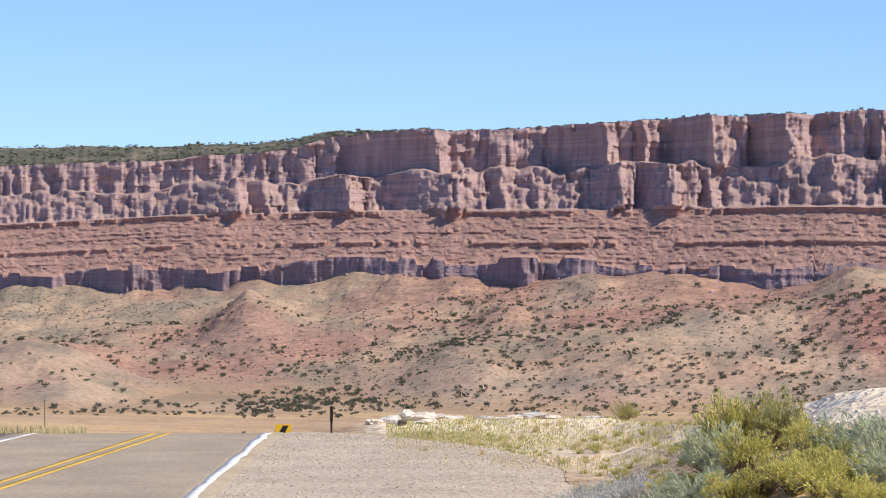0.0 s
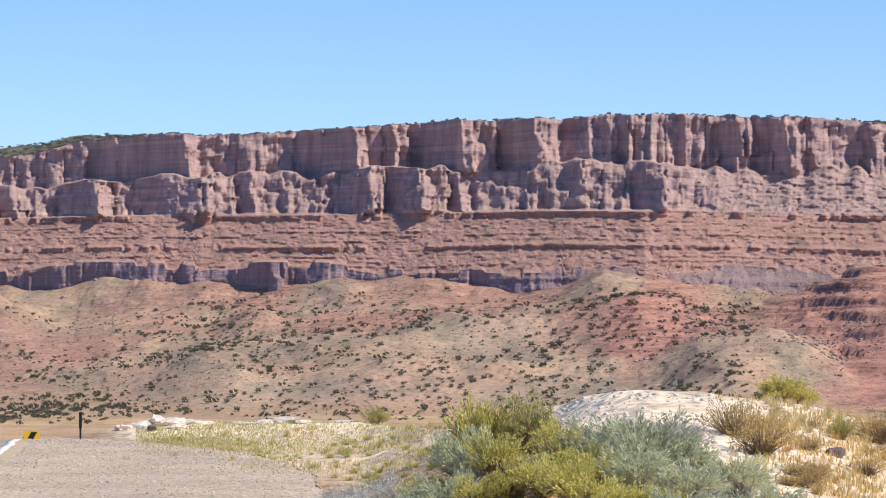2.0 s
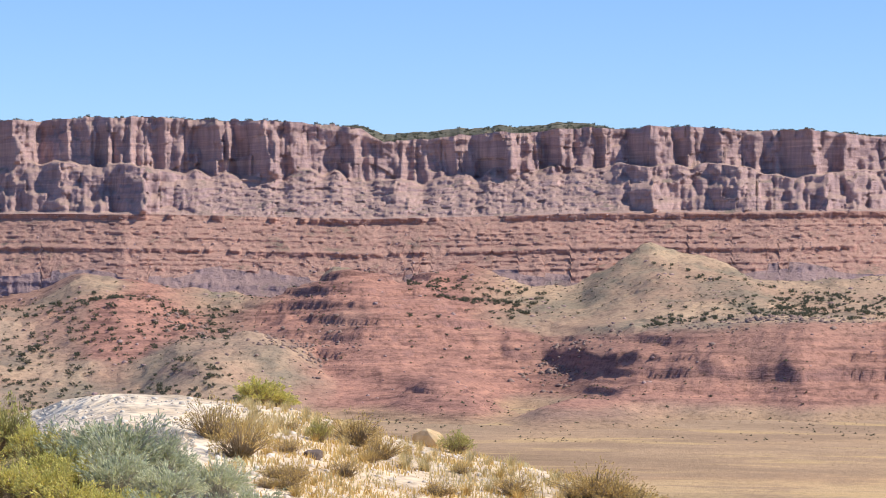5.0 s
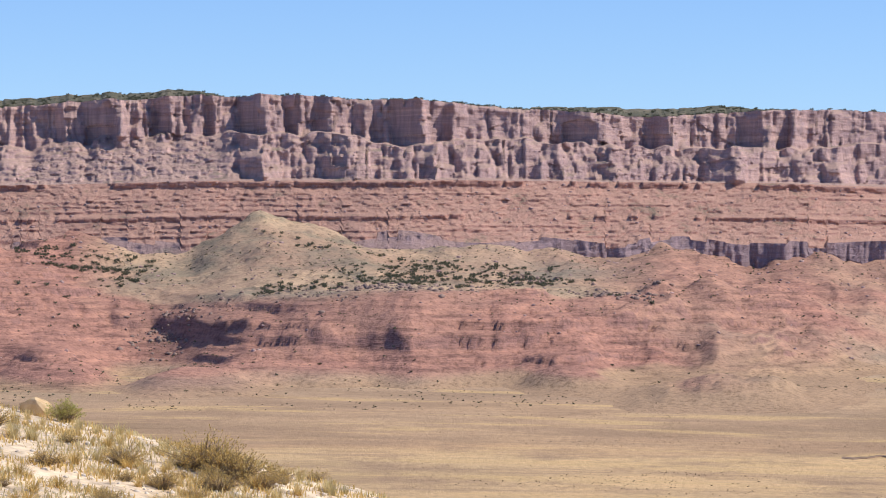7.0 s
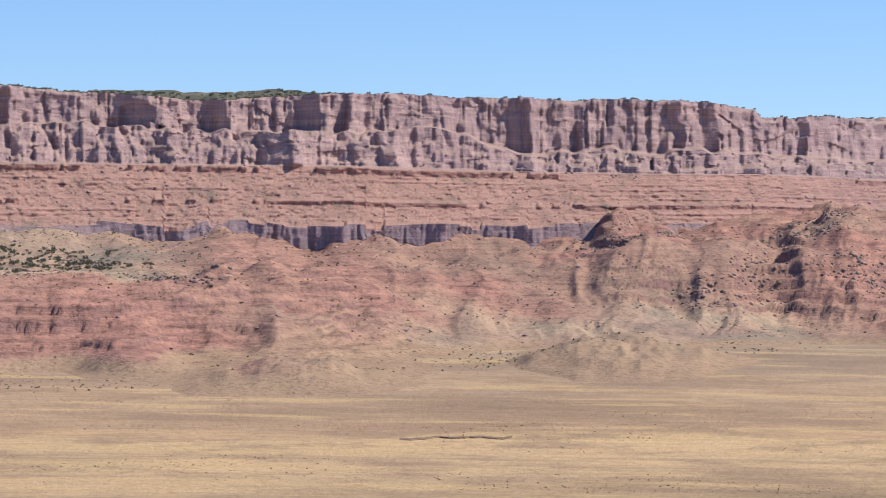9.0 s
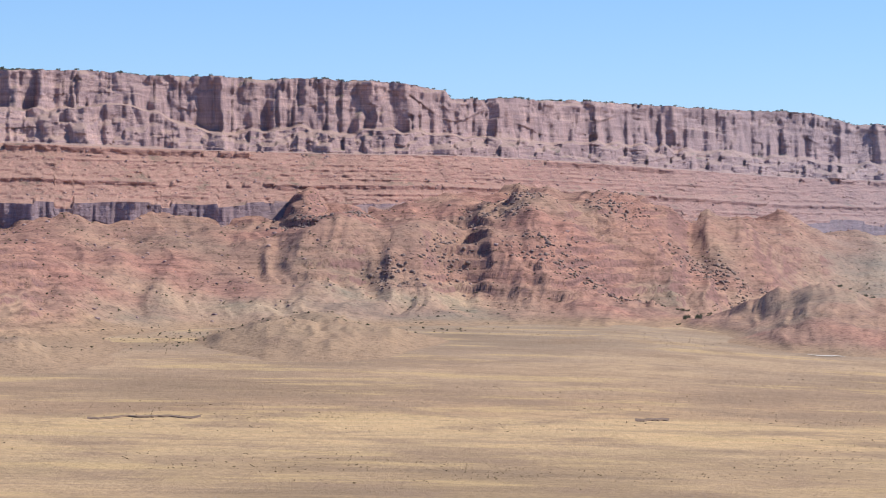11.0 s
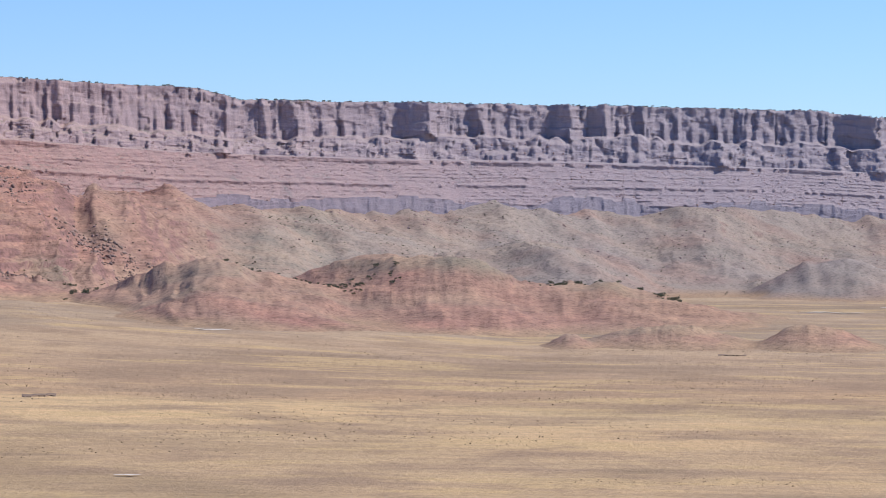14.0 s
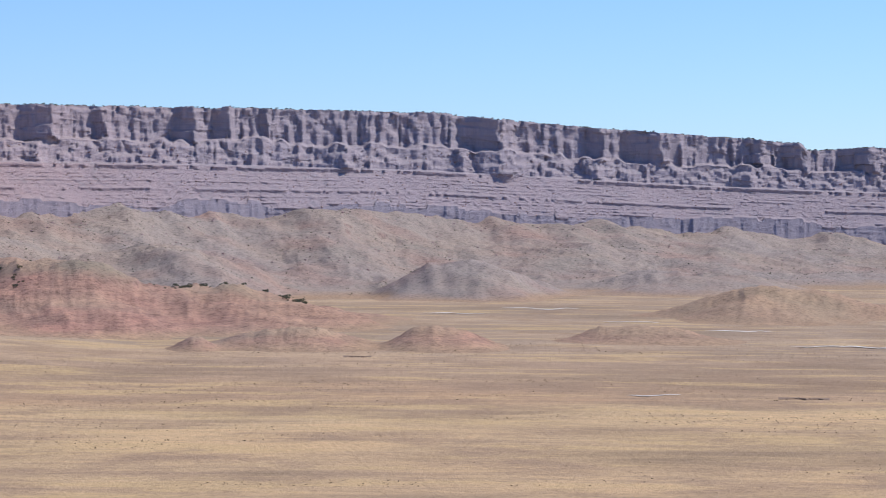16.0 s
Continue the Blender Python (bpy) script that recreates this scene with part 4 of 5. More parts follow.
def tube(points, radii, sides=4):
    """A tapering twig through the points."""
    points = [Vector(p) for p in points]
    verts, faces = [], []
    for i, (p, w) in enumerate(zip(points, radii)):
        t = (points[min(i + 1, len(points) - 1)] - points[max(i - 1, 0)]).normalized()
        u = t.orthogonal().normalized()
        k = t.cross(u)
        for j in range(sides):
            a = 2 * math.pi * j / sides
            verts.append(p + w * (math.cos(a) * u + math.sin(a) * k))
        if i:
            for j in range(sides):
                b, n = (i - 1) * sides, (j + 1) % sides
                faces.append((b + j, b + n, b + sides + n, b + sides + j))
    return verts, faces


def leaf_material(name, base, tip, dry):
    m, nt, b = material(name, 0.75, 0.2)
    g = nt.nodes.new("ShaderNodeNewGeometry")
    col = ramp(nt, g.outputs["Random Per Island"], [(0.0, base), (0.55, tip), (0.9, tip), (1.0, dry)])
    o = nt.nodes.new("ShaderNodeObjectInfo")
    col = mix(nt, 0.6, col, ramp(nt, o.outputs["Random"], [(0, (0.75, 0.78, 0.75)), (1, (1.15, 1.12, 1.05))]), "MULTIPLY")
    nt.links.new(col, b.inputs["Base Color"])
    thin = nt.nodes.new("ShaderNodeBsdfTranslucent")
    nt.links.new(col, thin.inputs["Color"])
    both = nt.nodes.new("ShaderNodeMixShader")
    both.inputs[0].default_value = 0.42
    nt.links.new(b.outputs[0], both.inputs[1])
    nt.links.new(thin.outputs[0], both.inputs[2])
    nt.links.new(both.outputs[0], next(n for n in nt.nodes if n.type == "OUTPUT_MATERIAL").inputs["Surface"])
    return m


SAGE = leaf_material("sage_leaf", (0.42, 0.45, 0.28), (0.64, 0.66, 0.44), (0.74, 0.72, 0.52))
RABBIT = leaf_material("rabbitbrush_leaf", (0.46, 0.44, 0.12), (0.78, 0.7, 0.22), (0.9, 0.76, 0.34))
OLIVE = leaf_material("olive_leaf", (0.34, 0.32, 0.11), (0.58, 0.53, 0.2), (0.68, 0.58, 0.28))
GREY_TWIG = leaf_material("grey_twig", (0.5, 0.48, 0.42), (0.7, 0.67, 0.6), (0.78, 0.75, 0.67))
BROWN_TWIG = leaf_material("brown_twig", (0.26, 0.19, 0.12), (0.42, 0.32, 0.21), (0.54, 0.43, 0.28))
STRAW = leaf_material("straw_blade", (0.54, 0.43, 0.2), (0.75, 0.62, 0.34), (0.84, 0.74, 0.5))
GOLD = leaf_material("golden_blade", (0.47, 0.32, 0.11), (0.68, 0.5, 0.2), (0.78, 0.62, 0.31))
GREEN_BLADE = leaf_material("green_blade", (0.38, 0.36, 0.11), (0.56, 0.52, 0.19), (0.68, 0.58, 0.28))
JUNIPER = leaf_material("juniper_leaf", (0.1, 0.105, 0.07), (0.17, 0.175, 0.12), (0.23, 0.23, 0.165))
WOOD = leaf_material("weathered_wood", (0.16, 0.13, 0.1), (0.24, 0.2, 0.16), (0.3, 0.26, 0.2))


def make_bush(name, label, category, leaf_mat, twig_mat, seed, shoots=200, leaves=13, spread=0.85, upright=0.5, leaf=(0.05, 0.012), bare=0.25):
    """A shrub one metre high: twigs that fork out of one root, small leaves set along them."""
    rng = np.random.default_rng(seed)
    tv, tf, lv, lf = [], [], [], []
    for k in range(shoots):
        a = rng.uniform(0, 2 * math.pi)
        lean = rng.uniform(0, 1) ** 0.65 * spread
        lump = 1 + 0.22 * math.sin(3 * a + seed) + 0.16 * math.sin(5 * a + 2 * seed + 4 * lean)
        h = rng.uniform(0.55, 1.0) * (1 - 0.42 * lean ** 2) * lump
        root = np.array([math.cos(a), math.sin(a), 0]) * 0.1 * rng.uniform(0, 1)
        out = np.array([math.cos(a), math.sin(a), 0])
        tip = root + out * lean * 0.75 * lump + np.array([0, 0, h * (0.86 if lean < 0.8 else 0.7)])
        knee = root + out * lean * (0.5 - 0.3 * upright) + np.array([0, 0, h * 0.4])
        tip = tip + rng.normal(0, 0.04, 3)
        pts = [root, (root + knee) / 2 + rng.normal(0, 0.02, 3), knee, (knee + tip) / 2 + rng.normal(0, 0.02, 3), tip]
        v, f = tube(pts, [0.012, 0.009, 0.007, 0.005, 0.003], 3)
        b = len(tv)
        tv += v
        tf += [[i + b for i in q] for q in f]
        for j in range(leaves):
            t = bare + (1 - bare) * rng.uniform(0, 1) ** 0.7
            p = knee * (1 - t) ** 2 + tip * (1 - (1 - t) ** 2) if t > 0.4 else root * (1 - t) + knee * t
            p = np.array(p) + rng.normal(0, 0.03, 3)
            w = (tip - knee) / np.linalg.norm(tip - knee) + rng.normal(0, 0.36, 3)
            w = w / np.linalg.norm(w)
            side = np.cross(w, rng.normal(0, 1, 3))
            side = side / np.linalg.norm(side)
            ln, wd = leaf[0] * rng.uniform(0.6, 1.4), leaf[1] * rng.uniform(0.7, 1.3)
            b = len(lv)
            lv += [p, p + w * ln * 0.5 + side * wd, p + w * ln, p + w * ln * 0.5 - side * wd]
            lf.append((b, b + 1, b + 2, b + 3))
    ob = tagged(new(name), label, category)
    part("branch", mesh_from("branch", tv, tf, twig_mat), ob)
    if leaves:
        part("foliage", mesh_from("foliage", lv, lf, leaf_mat), ob)
    return ob


def make_tuft(name, label, mat, seed, blades=90, lean=0.6):
    """A clump of grass one metre high: bent tapering blades."""
    rng = np.random.default_rng(seed)
    v, f = [], []
    for k in range(blades):
        a = rng.uniform(0, 2 * math.pi)
        out = np.array([math.cos(a), math.sin(a), 0])
        side = np.array([-out[1], out[0], 0]) * 0.016
        root = out * rng.uniform(0, 0.22)
        h, l = rng.uniform(0.45, 1.0), lean * rng.uniform(0.15, 1)
        b = len(v)
        for t in (0, 0.4, 0.75):
            c = root + out * l * t ** 1.8 + np.array([0, 0, h * t * (1 - 0.12 * t)])
            v += [c - side * (1 - t * 0.7), c + side * (1 - t * 0.7)]
        v.append(root + out * l + np.array([0, 0, h * 0.88]))
        f += [(b, b + 1, b + 3, b + 2), (b + 2, b + 3, b + 5, b + 4), (b + 4, b + 5, b + 6)]
    ob = tagged(new(name), label, "grass")
    part("clump", mesh_from("clump", v, f, mat), ob)
    return ob


def stone_mesh(name, seed, mat, subdiv=2, rough=0.28, flat=0.7):
    """A broken stone of unit half-width, its facets knocked off."""
    bm = bmesh.new()
    bmesh.ops.create_icosphere(bm, subdivisions=subdiv, radius=1)
    rng = np.random.default_rng(seed)
    planes = [(Vector(rng.normal(0, 1, 3)).normalized(), rng.uniform(0.55, 0.85)) for _ in range(9)]
    for p in bm.verts:
        for n, dist in planes:
            over = p.co.dot(n) - dist
            if over > 0:
                p.co -= n * over
        p.co *= 1 + rough * 0.25 * rng.normal()
        p.co.z *= flat
    me = bpy.data.meshes.new(name)
    bm.to_mesh(me)
    bm.free()
    me.materials.append(mat)
    return me


def put(ob, az, r, scale, wide=1.0, turn=0.0, sink=0.02, first=False):
    """Stands a thing on the ground at a bearing and distance."""
    x, y = polar(az, r)
    z = ground_at(az, r) - sink
    m = Matrix.LocRotScale((float(x), float(y), z), Euler((0, 0, turn)), (scale * wide, scale * wide, scale))
    ob.matrix_basis = m


def place_all(proto, spots, group, seed=1):
    """The first spot takes the thing itself, the others copies of it. A spot: bearing, distance, height, width for the height."""
    rng = np.random.default_rng(seed)
    for k, (az, r, h, wide) in enumerate(spots):
        ob = proto if k == 0 else copy_thing(proto, Matrix.Identity(4))
        put(ob, az, r, h * (1.25 if group.startswith("shrubs") else 1.0), wide, rng.uniform(0, 6.28))
        ob["group"] = group


# ---- shrubs on the near rise: bearing, distance, height, width for the height ----
sage = make_bush("sagebrush", "grey-green sagebrush with many small leaves", "shrub", SAGE, GREY_TWIG, 1, 280, 15, 0.85, 0.8, (0.1, 0.013))
place_all(sage, [(8.6, 40.5, 0.5, 1.2), (7.95, 40.5, 0.62, 1.05), (7.35, 41, 0.55, 1.05), (4.0, 42, 0.55, 1.0), (4.6, 41, 0.55, 1.0), (4.9, 44, 0.62, 0.85), (3.7, 40, 0.45, 1.1), (4.4, 38, 0.42, 1.1), (5.0, 37, 0.42, 1.1),
                 (5.7, 36.5, 0.4, 1.2), (9.7, 40, 0.42, 1.1), (8.8, 38, 0.4, 1.2), (3.3, 37, 0.35, 1.2), (10.3, 38, 0.32, 1.2), (7.9, 38.5, 0.45, 1.1), (4.0, 35.5, 0.4, 1.2), (5.4, 34.5, 0.42, 1.2), (8.5, 36, 0.36, 1.2), (6.6, 34.5, 0.36, 1.2), (9.4, 36.5, 0.34, 1.2)], "shrubs on the rise", 3)
rabbit = make_bush("rabbitbrush", "yellow-green rabbitbrush with fine leaves", "shrub", RABBIT, BROWN_TWIG, 2, 260, 15, 0.85, 0.7, (0.085, 0.014))
place_all(rabbit, [(5.08, 45, 0.86, 0.55), (4.75, 45, 0.62, 0.75), (10.4, 56, 0.42, 1.2), (10.75, 56.3, 0.3, 1.3), (6.45, 43, 0.45, 0.95), (6.85, 40, 0.42, 1.0), (7.2, 39, 0.38, 1.05), (6.7, 38.5, 0.42, 1.0), (7.2, 37, 0.4, 1.1), (6.2, 39.5, 0.42, 1.0), (4.2, 44, 0.45, 0.9), (7.7, 36.5, 0.35, 1.1),
                   (6.1, 36.5, 0.36, 1.1), (5.4, 42.5, 0.5, 0.8), (8.2, 36.5, 0.34, 1.1), (4.7, 35.5, 0.4, 1.1), (6.0, 34.5, 0.38, 1.1), (7.2, 34.5, 0.36, 1.1), (5.2, 40, 0.42, 1.0), (3.8, 37.5, 0.38, 1.1)], "shrubs on the rise", 4)
dead = make_bush("dead_sagebrush", "bleached grey dry sagebrush, mostly bare twigs", "shrub", GREY_TWIG, GREY_TWIG, 3, 300, 11, 0.95, 0.4, (0.09, 0.012))
place_all(dead, [(2.75, 57, 0.4, 1.4), (3.15, 56.5, 0.48, 1.2), (2.45, 55.5, 0.36, 1.5), (2.9, 54.5, 0.42, 1.4), (3.35, 54, 0.46, 1.3), (2.3, 53, 0.32, 1.5), (2.65, 52.5, 0.4, 1.4), (3.1, 52, 0.44, 1.4), (3.6, 52, 0.5, 1.2), (3.55, 56, 0.5, 1.1), (3.5, 42, 0.42, 1.0), (2.9, 39, 0.36, 1.1), (2.5, 37, 0.28, 1.2), (8.6, 44, 0.45, 1.0)], "shrubs on the rise", 5)
olive = make_bush("olive_shrub", "olive-green desert shrub on stony ground", "shrub", OLIVE, BROWN_TWIG, 4, 230, 13, 0.85, 0.5, (0.075, 0.014))
place_all(olive, [(5.75, 45, 0.66, 0.75), (6.0, 44.5, 0.55, 0.8), (5.7, 40, 0.42, 0.9), (11.45, 50, 0.3, 0.8), (3.25, 85, 0.42, 1.0),
                  (13.9, 53, 0.3, 1.1), (6.6, 41, 0.45, 1.0)], "shrubs on the rise", 6)
twiggy = make_bush("twiggy_shrub", "brown twiggy shrub with few leaves", "shrub", GOLD, BROWN_TWIG, 5, 210, 7, 0.95, 0.4, (0.07, 0.012))
place_all(twiggy, [(16.35, 49, 0.5, 1.2), (16.6, 48.8, 0.44, 1.3), (16.95, 48.6, 0.38, 1.4), (17.4, 48, 0.28, 1.2), (9.55, 47.5, 0.5, 0.95), (10.05, 45.5, 0.6, 0.8), (12.1, 51, 0.45, 1.1), (12.55, 50, 0.35, 1.2), (14.9, 48, 0.32, 1.1), (16.6, 47, 0.32, 1.3), (15.6, 46, 0.26, 1.2), (11.9, 46, 0.25, 1.2)] + [(float(a), float(b), float(c), 1.3) for a, b, c in zip(np.random.default_rng(5).uniform(10.5, 18.5, 34), np.random.default_rng(6).uniform(38, 51, 34), np.random.default_rng(7).uniform(0.12, 0.24, 34))], "shrubs on the rise", 7)

rng = np.random.default_rng(11)
straw = make_tuft("grass_tuft", "dry straw-coloured grass tuft on stony ground", STRAW, 1)
spots = [(float(a), float(CREST_R(a) - rng.uniform(0.2, 5)), float(rng.uniform(0.16, 0.34)), 1.0) for a in rng.uniform(10, 19.5, 90)]
spots += [(float(a), float(rng.uniform(70, 84)), float(rng.uniform(0.15, 0.3)), 1.2) for a in rng.uniform(-0.5, 6, 40)]
place_all(straw, spots, "grass tufts", 8)
gold = make_tuft("golden_grass_tuft", "golden-brown dry grass tuft on stony ground", GOLD, 2, 120, 0.8)
spots = [(float(a), float(rng.uniform(36, CREST_R(a) - 2)), float(rng.uniform(0.14, 0.28)), 1.2) for a in rng.uniform(10, 19, 120)]
spots += [(9.1, 42.5, 0.2, 1.2), (9.55, 42.5, 0.25, 1.2), (5.55, 38.5, 0.36, 1.0), (5.75, 38.2, 0.3, 1.0)]
place_all(gold, spots, "grass tufts", 9)
greenish = make_tuft("green_grass_tuft", "yellow-green grass tuft beside gravel", GREEN_BLADE, 3, 110, 0.9)
spots = [(float(a), float(GRAVEL_END(a) + rng.uniform(0.6, 7)), float(rng.uniform(0.1, 0.18)), 1.5) for a in rng.uniform(-0.5, 2.4, 40)]
spots += [(float(a), float(rng.uniform(56, 80)), float(rng.uniform(0.12, 0.25)), 1.5) for a in rng.uniform(2.4, 4.5, 60)]
spots += [(float(a), float(rng.uniform(80.5, 84)), float(rng.uniform(0.15, 0.35)), 1.0) for a in rng.uniform(-8.6, -6.6, 14)]
place_all(greenish, spots, "grass tufts", 10)

def sward(name, label, mat, a, r, seed, high):
    """Short grass, too thick to count: bent blades as one mesh."""
    rng = np.random.default_rng(seed)
    n = len(a)
    x, y = polar(a, r)
    c = np.stack([x, y, ground_height(a, r) - 0.02], -1)
    t = rng.uniform(0, 2 * np.pi, n)
    out = np.stack([np.cos(t), np.sin(t), 0 * t], -1)
    side = np.stack([-np.sin(t), np.cos(t), 0 * t], -1) * 0.012
    h = (high * rng.uniform(0.4, 1.2, n))[:, None] * np.array([[0, 0, 1.0]])
    bend = out * (high * rng.uniform(0.1, 0.7, n))[:, None]
    V = np.stack([c - side, c + side, c + h * 0.6 + bend * 0.4 + side * 0.7, c + h * 0.6 + bend * 0.4 - side * 0.7, c + h * 0.95 + bend], 1).reshape(-1, 3)
    me = bpy.data.meshes.new(name)
    b = np.arange(n)[:, None] * 5
    F = np.concatenate([b + np.array([[0, 1, 2]]), b + np.array([[0, 2, 3]]), b + np.array([[3, 2, 4]])], 1).reshape(-1, 3)
    me.vertices.add(len(V))
    me.vertices.foreach_set("co", V.astype(np.float32).ravel())
    me.loops.add(F.size)
    me.loops.foreach_set("vertex_index", F.astype(np.int32).ravel())
    me.polygons.add(len(F))
    me.polygons.foreach_set("loop_start", np.arange(0, F.size, 3, dtype=np.int32))
    me.update(calc_edges=True)
    me.materials.append(mat)
    return tagged(new(name, me), label, "grass", kind="stuff")


def grass_patch(n, alo, ahi, near, far, seed, size=2.0, bare=-0.1):
    rng = np.random.default_rng(seed)
    a = rng.uniform(alo, ahi, n)
    r = near(a) + (far(a) - near(a)) * rng.uniform(0, 1, n)
    x, y = polar(a, r)
    k = fbm(x / size, y / size, seed, 3) + rng.uniform(-0.3, 0.3, n) > bare
    return a[k], r[k]


a, r = grass_patch(17000, -1.0, 5.5, lambda a: GRAVEL_END(np.clip(a, -9, 2.3)) + 0.3, lambda a: 86 + 0 * a, 71, 3.5, 0.0)
sward("verge_grass", "short yellow-green verge grass beside the gravel", GREEN_BLADE, a, r, 72, 0.09)
a, r = grass_patch(16000, -1.0, 6.5, lambda a: 66 + 0 * a, lambda a: CREST_R(a) + 2, 73, 2.0, 0.0)
sward("verge_straw", "short dry straw over the verge", STRAW, a, r, 74, 0.12)
a, r = grass_patch(34000, 9.5, 20, lambda a: 34 + 0 * a, lambda a: CREST_R(a) + 1, 75, 0.9, 0.22)
sward("dry_grass", "short dry grass on the stony rise", STRAW, a, r, 76, 0.12)
a, r = grass_patch(34000, 9.8, 20, lambda a: 34 + 0 * a, lambda a: CREST_R(a) + 1, 85, 0.8, 0.15)
sward("golden_grass", "short golden dry grass on the stony rise", GOLD, a, r, 86, 0.12)
a, r = grass_patch(3500, -9.5, -6.3, lambda a: 79.5 + 0 * a, lambda a: 84 + 0 * a, 77, 2, -0.3)
sward("roadside_grass", "dry yellow grass at the road's edge", STRAW, a, r, 78, 0.3)

# ---- stones ----
CALICHE = fleck_material("white_caliche", (0.46, 0.37, 0.28), (0.7, 0.61, 0.49), (0.82, 0.76, 0.66), 2.5, depth=0.02)
OCHRE = fleck_material("ochre_sandstone", (0.42, 0.26, 0.12), (0.66, 0.46, 0.24), (0.76, 0.6, 0.38), 3.0, depth=0.02)
DARK_STONE = fleck_material("dark_stone", (0.08, 0.06, 0.05), (0.16, 0.12, 0.1), (0.24, 0.19, 0.16), 5.0, depth=0.02)


def stone(name, label, mat, seed, az, r, half, flat=0.7, wide=1.0, sink=0.25, rough=0.12):
    me = stone_mesh(name, seed, mat, 3, rough, flat)
    ob = tagged(new(name, me), label, "rock")
    x, y = polar(az, r)
    ob.matrix_basis = Matrix.LocRotScale((float(x), float(y), ground_at(az, r) + half * flat * (1 - 2 * sink)), Euler((0, 0, seed * 1.7)), (half * wide, half, half))
    return ob


stone("boulder", "ochre sandstone boulder among dry grass", OCHRE, 2, 13.35, 53.5, 0.26, 0.85, 1.2)
stone("boulder", "white limestone boulder on the rise", CALICHE, 3, 3.72, 84.5, 0.25, 0.8)
pillar = tagged(new("rock_pillar", stone_mesh("rock_pillar", 8, RIM_ROCK, 3, 0.1, 1.5)), "tan rock pillar standing on a ledge below the cliffs", "rock")
px_, py_ = polar(0.02, MESA_R(0.0) + 6)
pillar.matrix_basis = Matrix.LocRotScale((float(px_), float(py_), EYE + float(MESA_R(0.0)) * float(tan_d(1.36))), Euler((0, 0, 1)), (3.6, 3.6, 3.6))
stone("rock", "dark stone on pale gravel", DARK_STONE, 4, 11.35, 47, 0.16, 0.6)
stone("rock", "dark brown rock under white ledge", DARK_STONE, 5, -0.72, 82.6, 0.17, 0.6)
LEDGES = ((-1.22, 84, 0.26, 1.3, 0.5), (-0.95, 84.3, 0.33, 1.3, 0.55), (-0.66, 84.6, 0.4, 1.2, 0.65), (-0.4, 84.4, 0.4, 1.4, 0.6), (-0.12, 84.6, 0.34, 1.6, 0.5), (0.15, 84.6, 0.27, 1.8, 0.45),
          (-0.8, 83.3, 0.24, 1.5, 0.4), (-0.3, 83.4, 0.25, 1.7, 0.4), (0.85, 85, 0.24, 2.4, 0.35), (1.25, 85, 0.28, 2.2, 0.4), (1.65, 85.2, 0.33, 1.9, 0.5), (2.0, 85.2, 0.26, 2.2, 0.35), (2.7, 85.2, 0.16, 2.4, 0.35))
for k, (a, r, h, w, f) in enumerate(LEDGES):
    tagged(stone("ledge_rock", "white weathered rock ledge at the crest", CALICHE, 10 + k, a, r, h * 0.85, f, w * 1.15, 0.36, 0.42), group="ledge rocks")


def scatter(name, label, mat, places, sizes, seed, category="stones", height=None):
    """Many small broken stones as one mesh."""
    protos = [stone_mesh("p", seed + i, mat, 1, 0.5, 0.65) for i in range(5)]
    pv = [np.array([v.co for v in p.vertices]) for p in protos]
    pf = [np.array([f.vertices for f in p.polygons]) for p in protos]
    for p in protos:
        bpy.data.meshes.remove(p)
    rng = np.random.default_rng(seed)
    V, F, n = [], [], 0
    for k, (p, z) in enumerate(zip(places, sizes)):
        i = k % 5
        c, s_ = math.cos(k * 2.4), math.sin(k * 2.4)
        q = pv[i] @ np.array([[c, s_, 0], [-s_, c, 0], [0, 0, 1]]) * z * rng.uniform(0.7, 1.3, 3)
        V.append(q + p)
        F.append(pf[i] + n)
        n += len(q)
    V, F = np.concatenate(V), np.concatenate(F)
    me = bpy.data.meshes.new(name)
    me.vertices.add(len(V))
    me.vertices.foreach_set("co", V.astype(np.float32).ravel())
    me.loops.add(F.size)
    me.loops.foreach_set("vertex_index", F.astype(np.int32).ravel())
    me.polygons.add(len(F))
    me.polygons.foreach_set("loop_start", np.arange(0, F.size, 3, dtype=np.int32))
    me.update(calc_edges=True)
    me.materials.append(mat)
    return tagged(new(name, me), label, category, kind="stuff")


rng = np.random.default_rng(21)
n = 2600
a = rng.uniform(5, 20, n)
r = CREST_R(a) - rng.uniform(0, 1, n) ** 1.2 * 20
x, y = polar(a, r)
scatter("pale_stones", "loose white stones on the rise", CALICHE, np.stack([x, y, ground_height(a, r)], -1), 0.02 + 0.06 * rng.uniform(0, 1, n) ** 3, 22)

n = 9000
y = rng.uniform(50, 80, n)
x = right_at(y) + 0.4 + (GRAVEL_SIDE(y) - right_at(y) - 0.3) * rng.uniform(0, 1, n)
a, r = np.degrees(np.arctan2(x, y)), np.hypot(x, y)
scatter("gravel_stones", "loose gravel on the pull-out", GRAVEL, np.stack([x, y, ground_height(a, r) + 0.03], -1), 0.012 + 0.04 * rng.uniform(0, 1, n) ** 3, 23)

# ---- roadside posts and sign ----
SIGN_YELLOW, nt, b = material("sign_yellow", 0.5, 0.4)
b.inputs["Base Color"].default_value = (0.85, 0.5, 0.02, 1)
BLACK, nt, b = material("sign_black", 0.5, 0.4)
b.inputs["Base Color"].default_value = (0.012, 0.012, 0.012, 1)
STEEL = fleck_material("dull_steel", (0.05, 0.045, 0.04), (0.09, 0.08, 0.07), (0.14, 0.12, 0.1), 12)


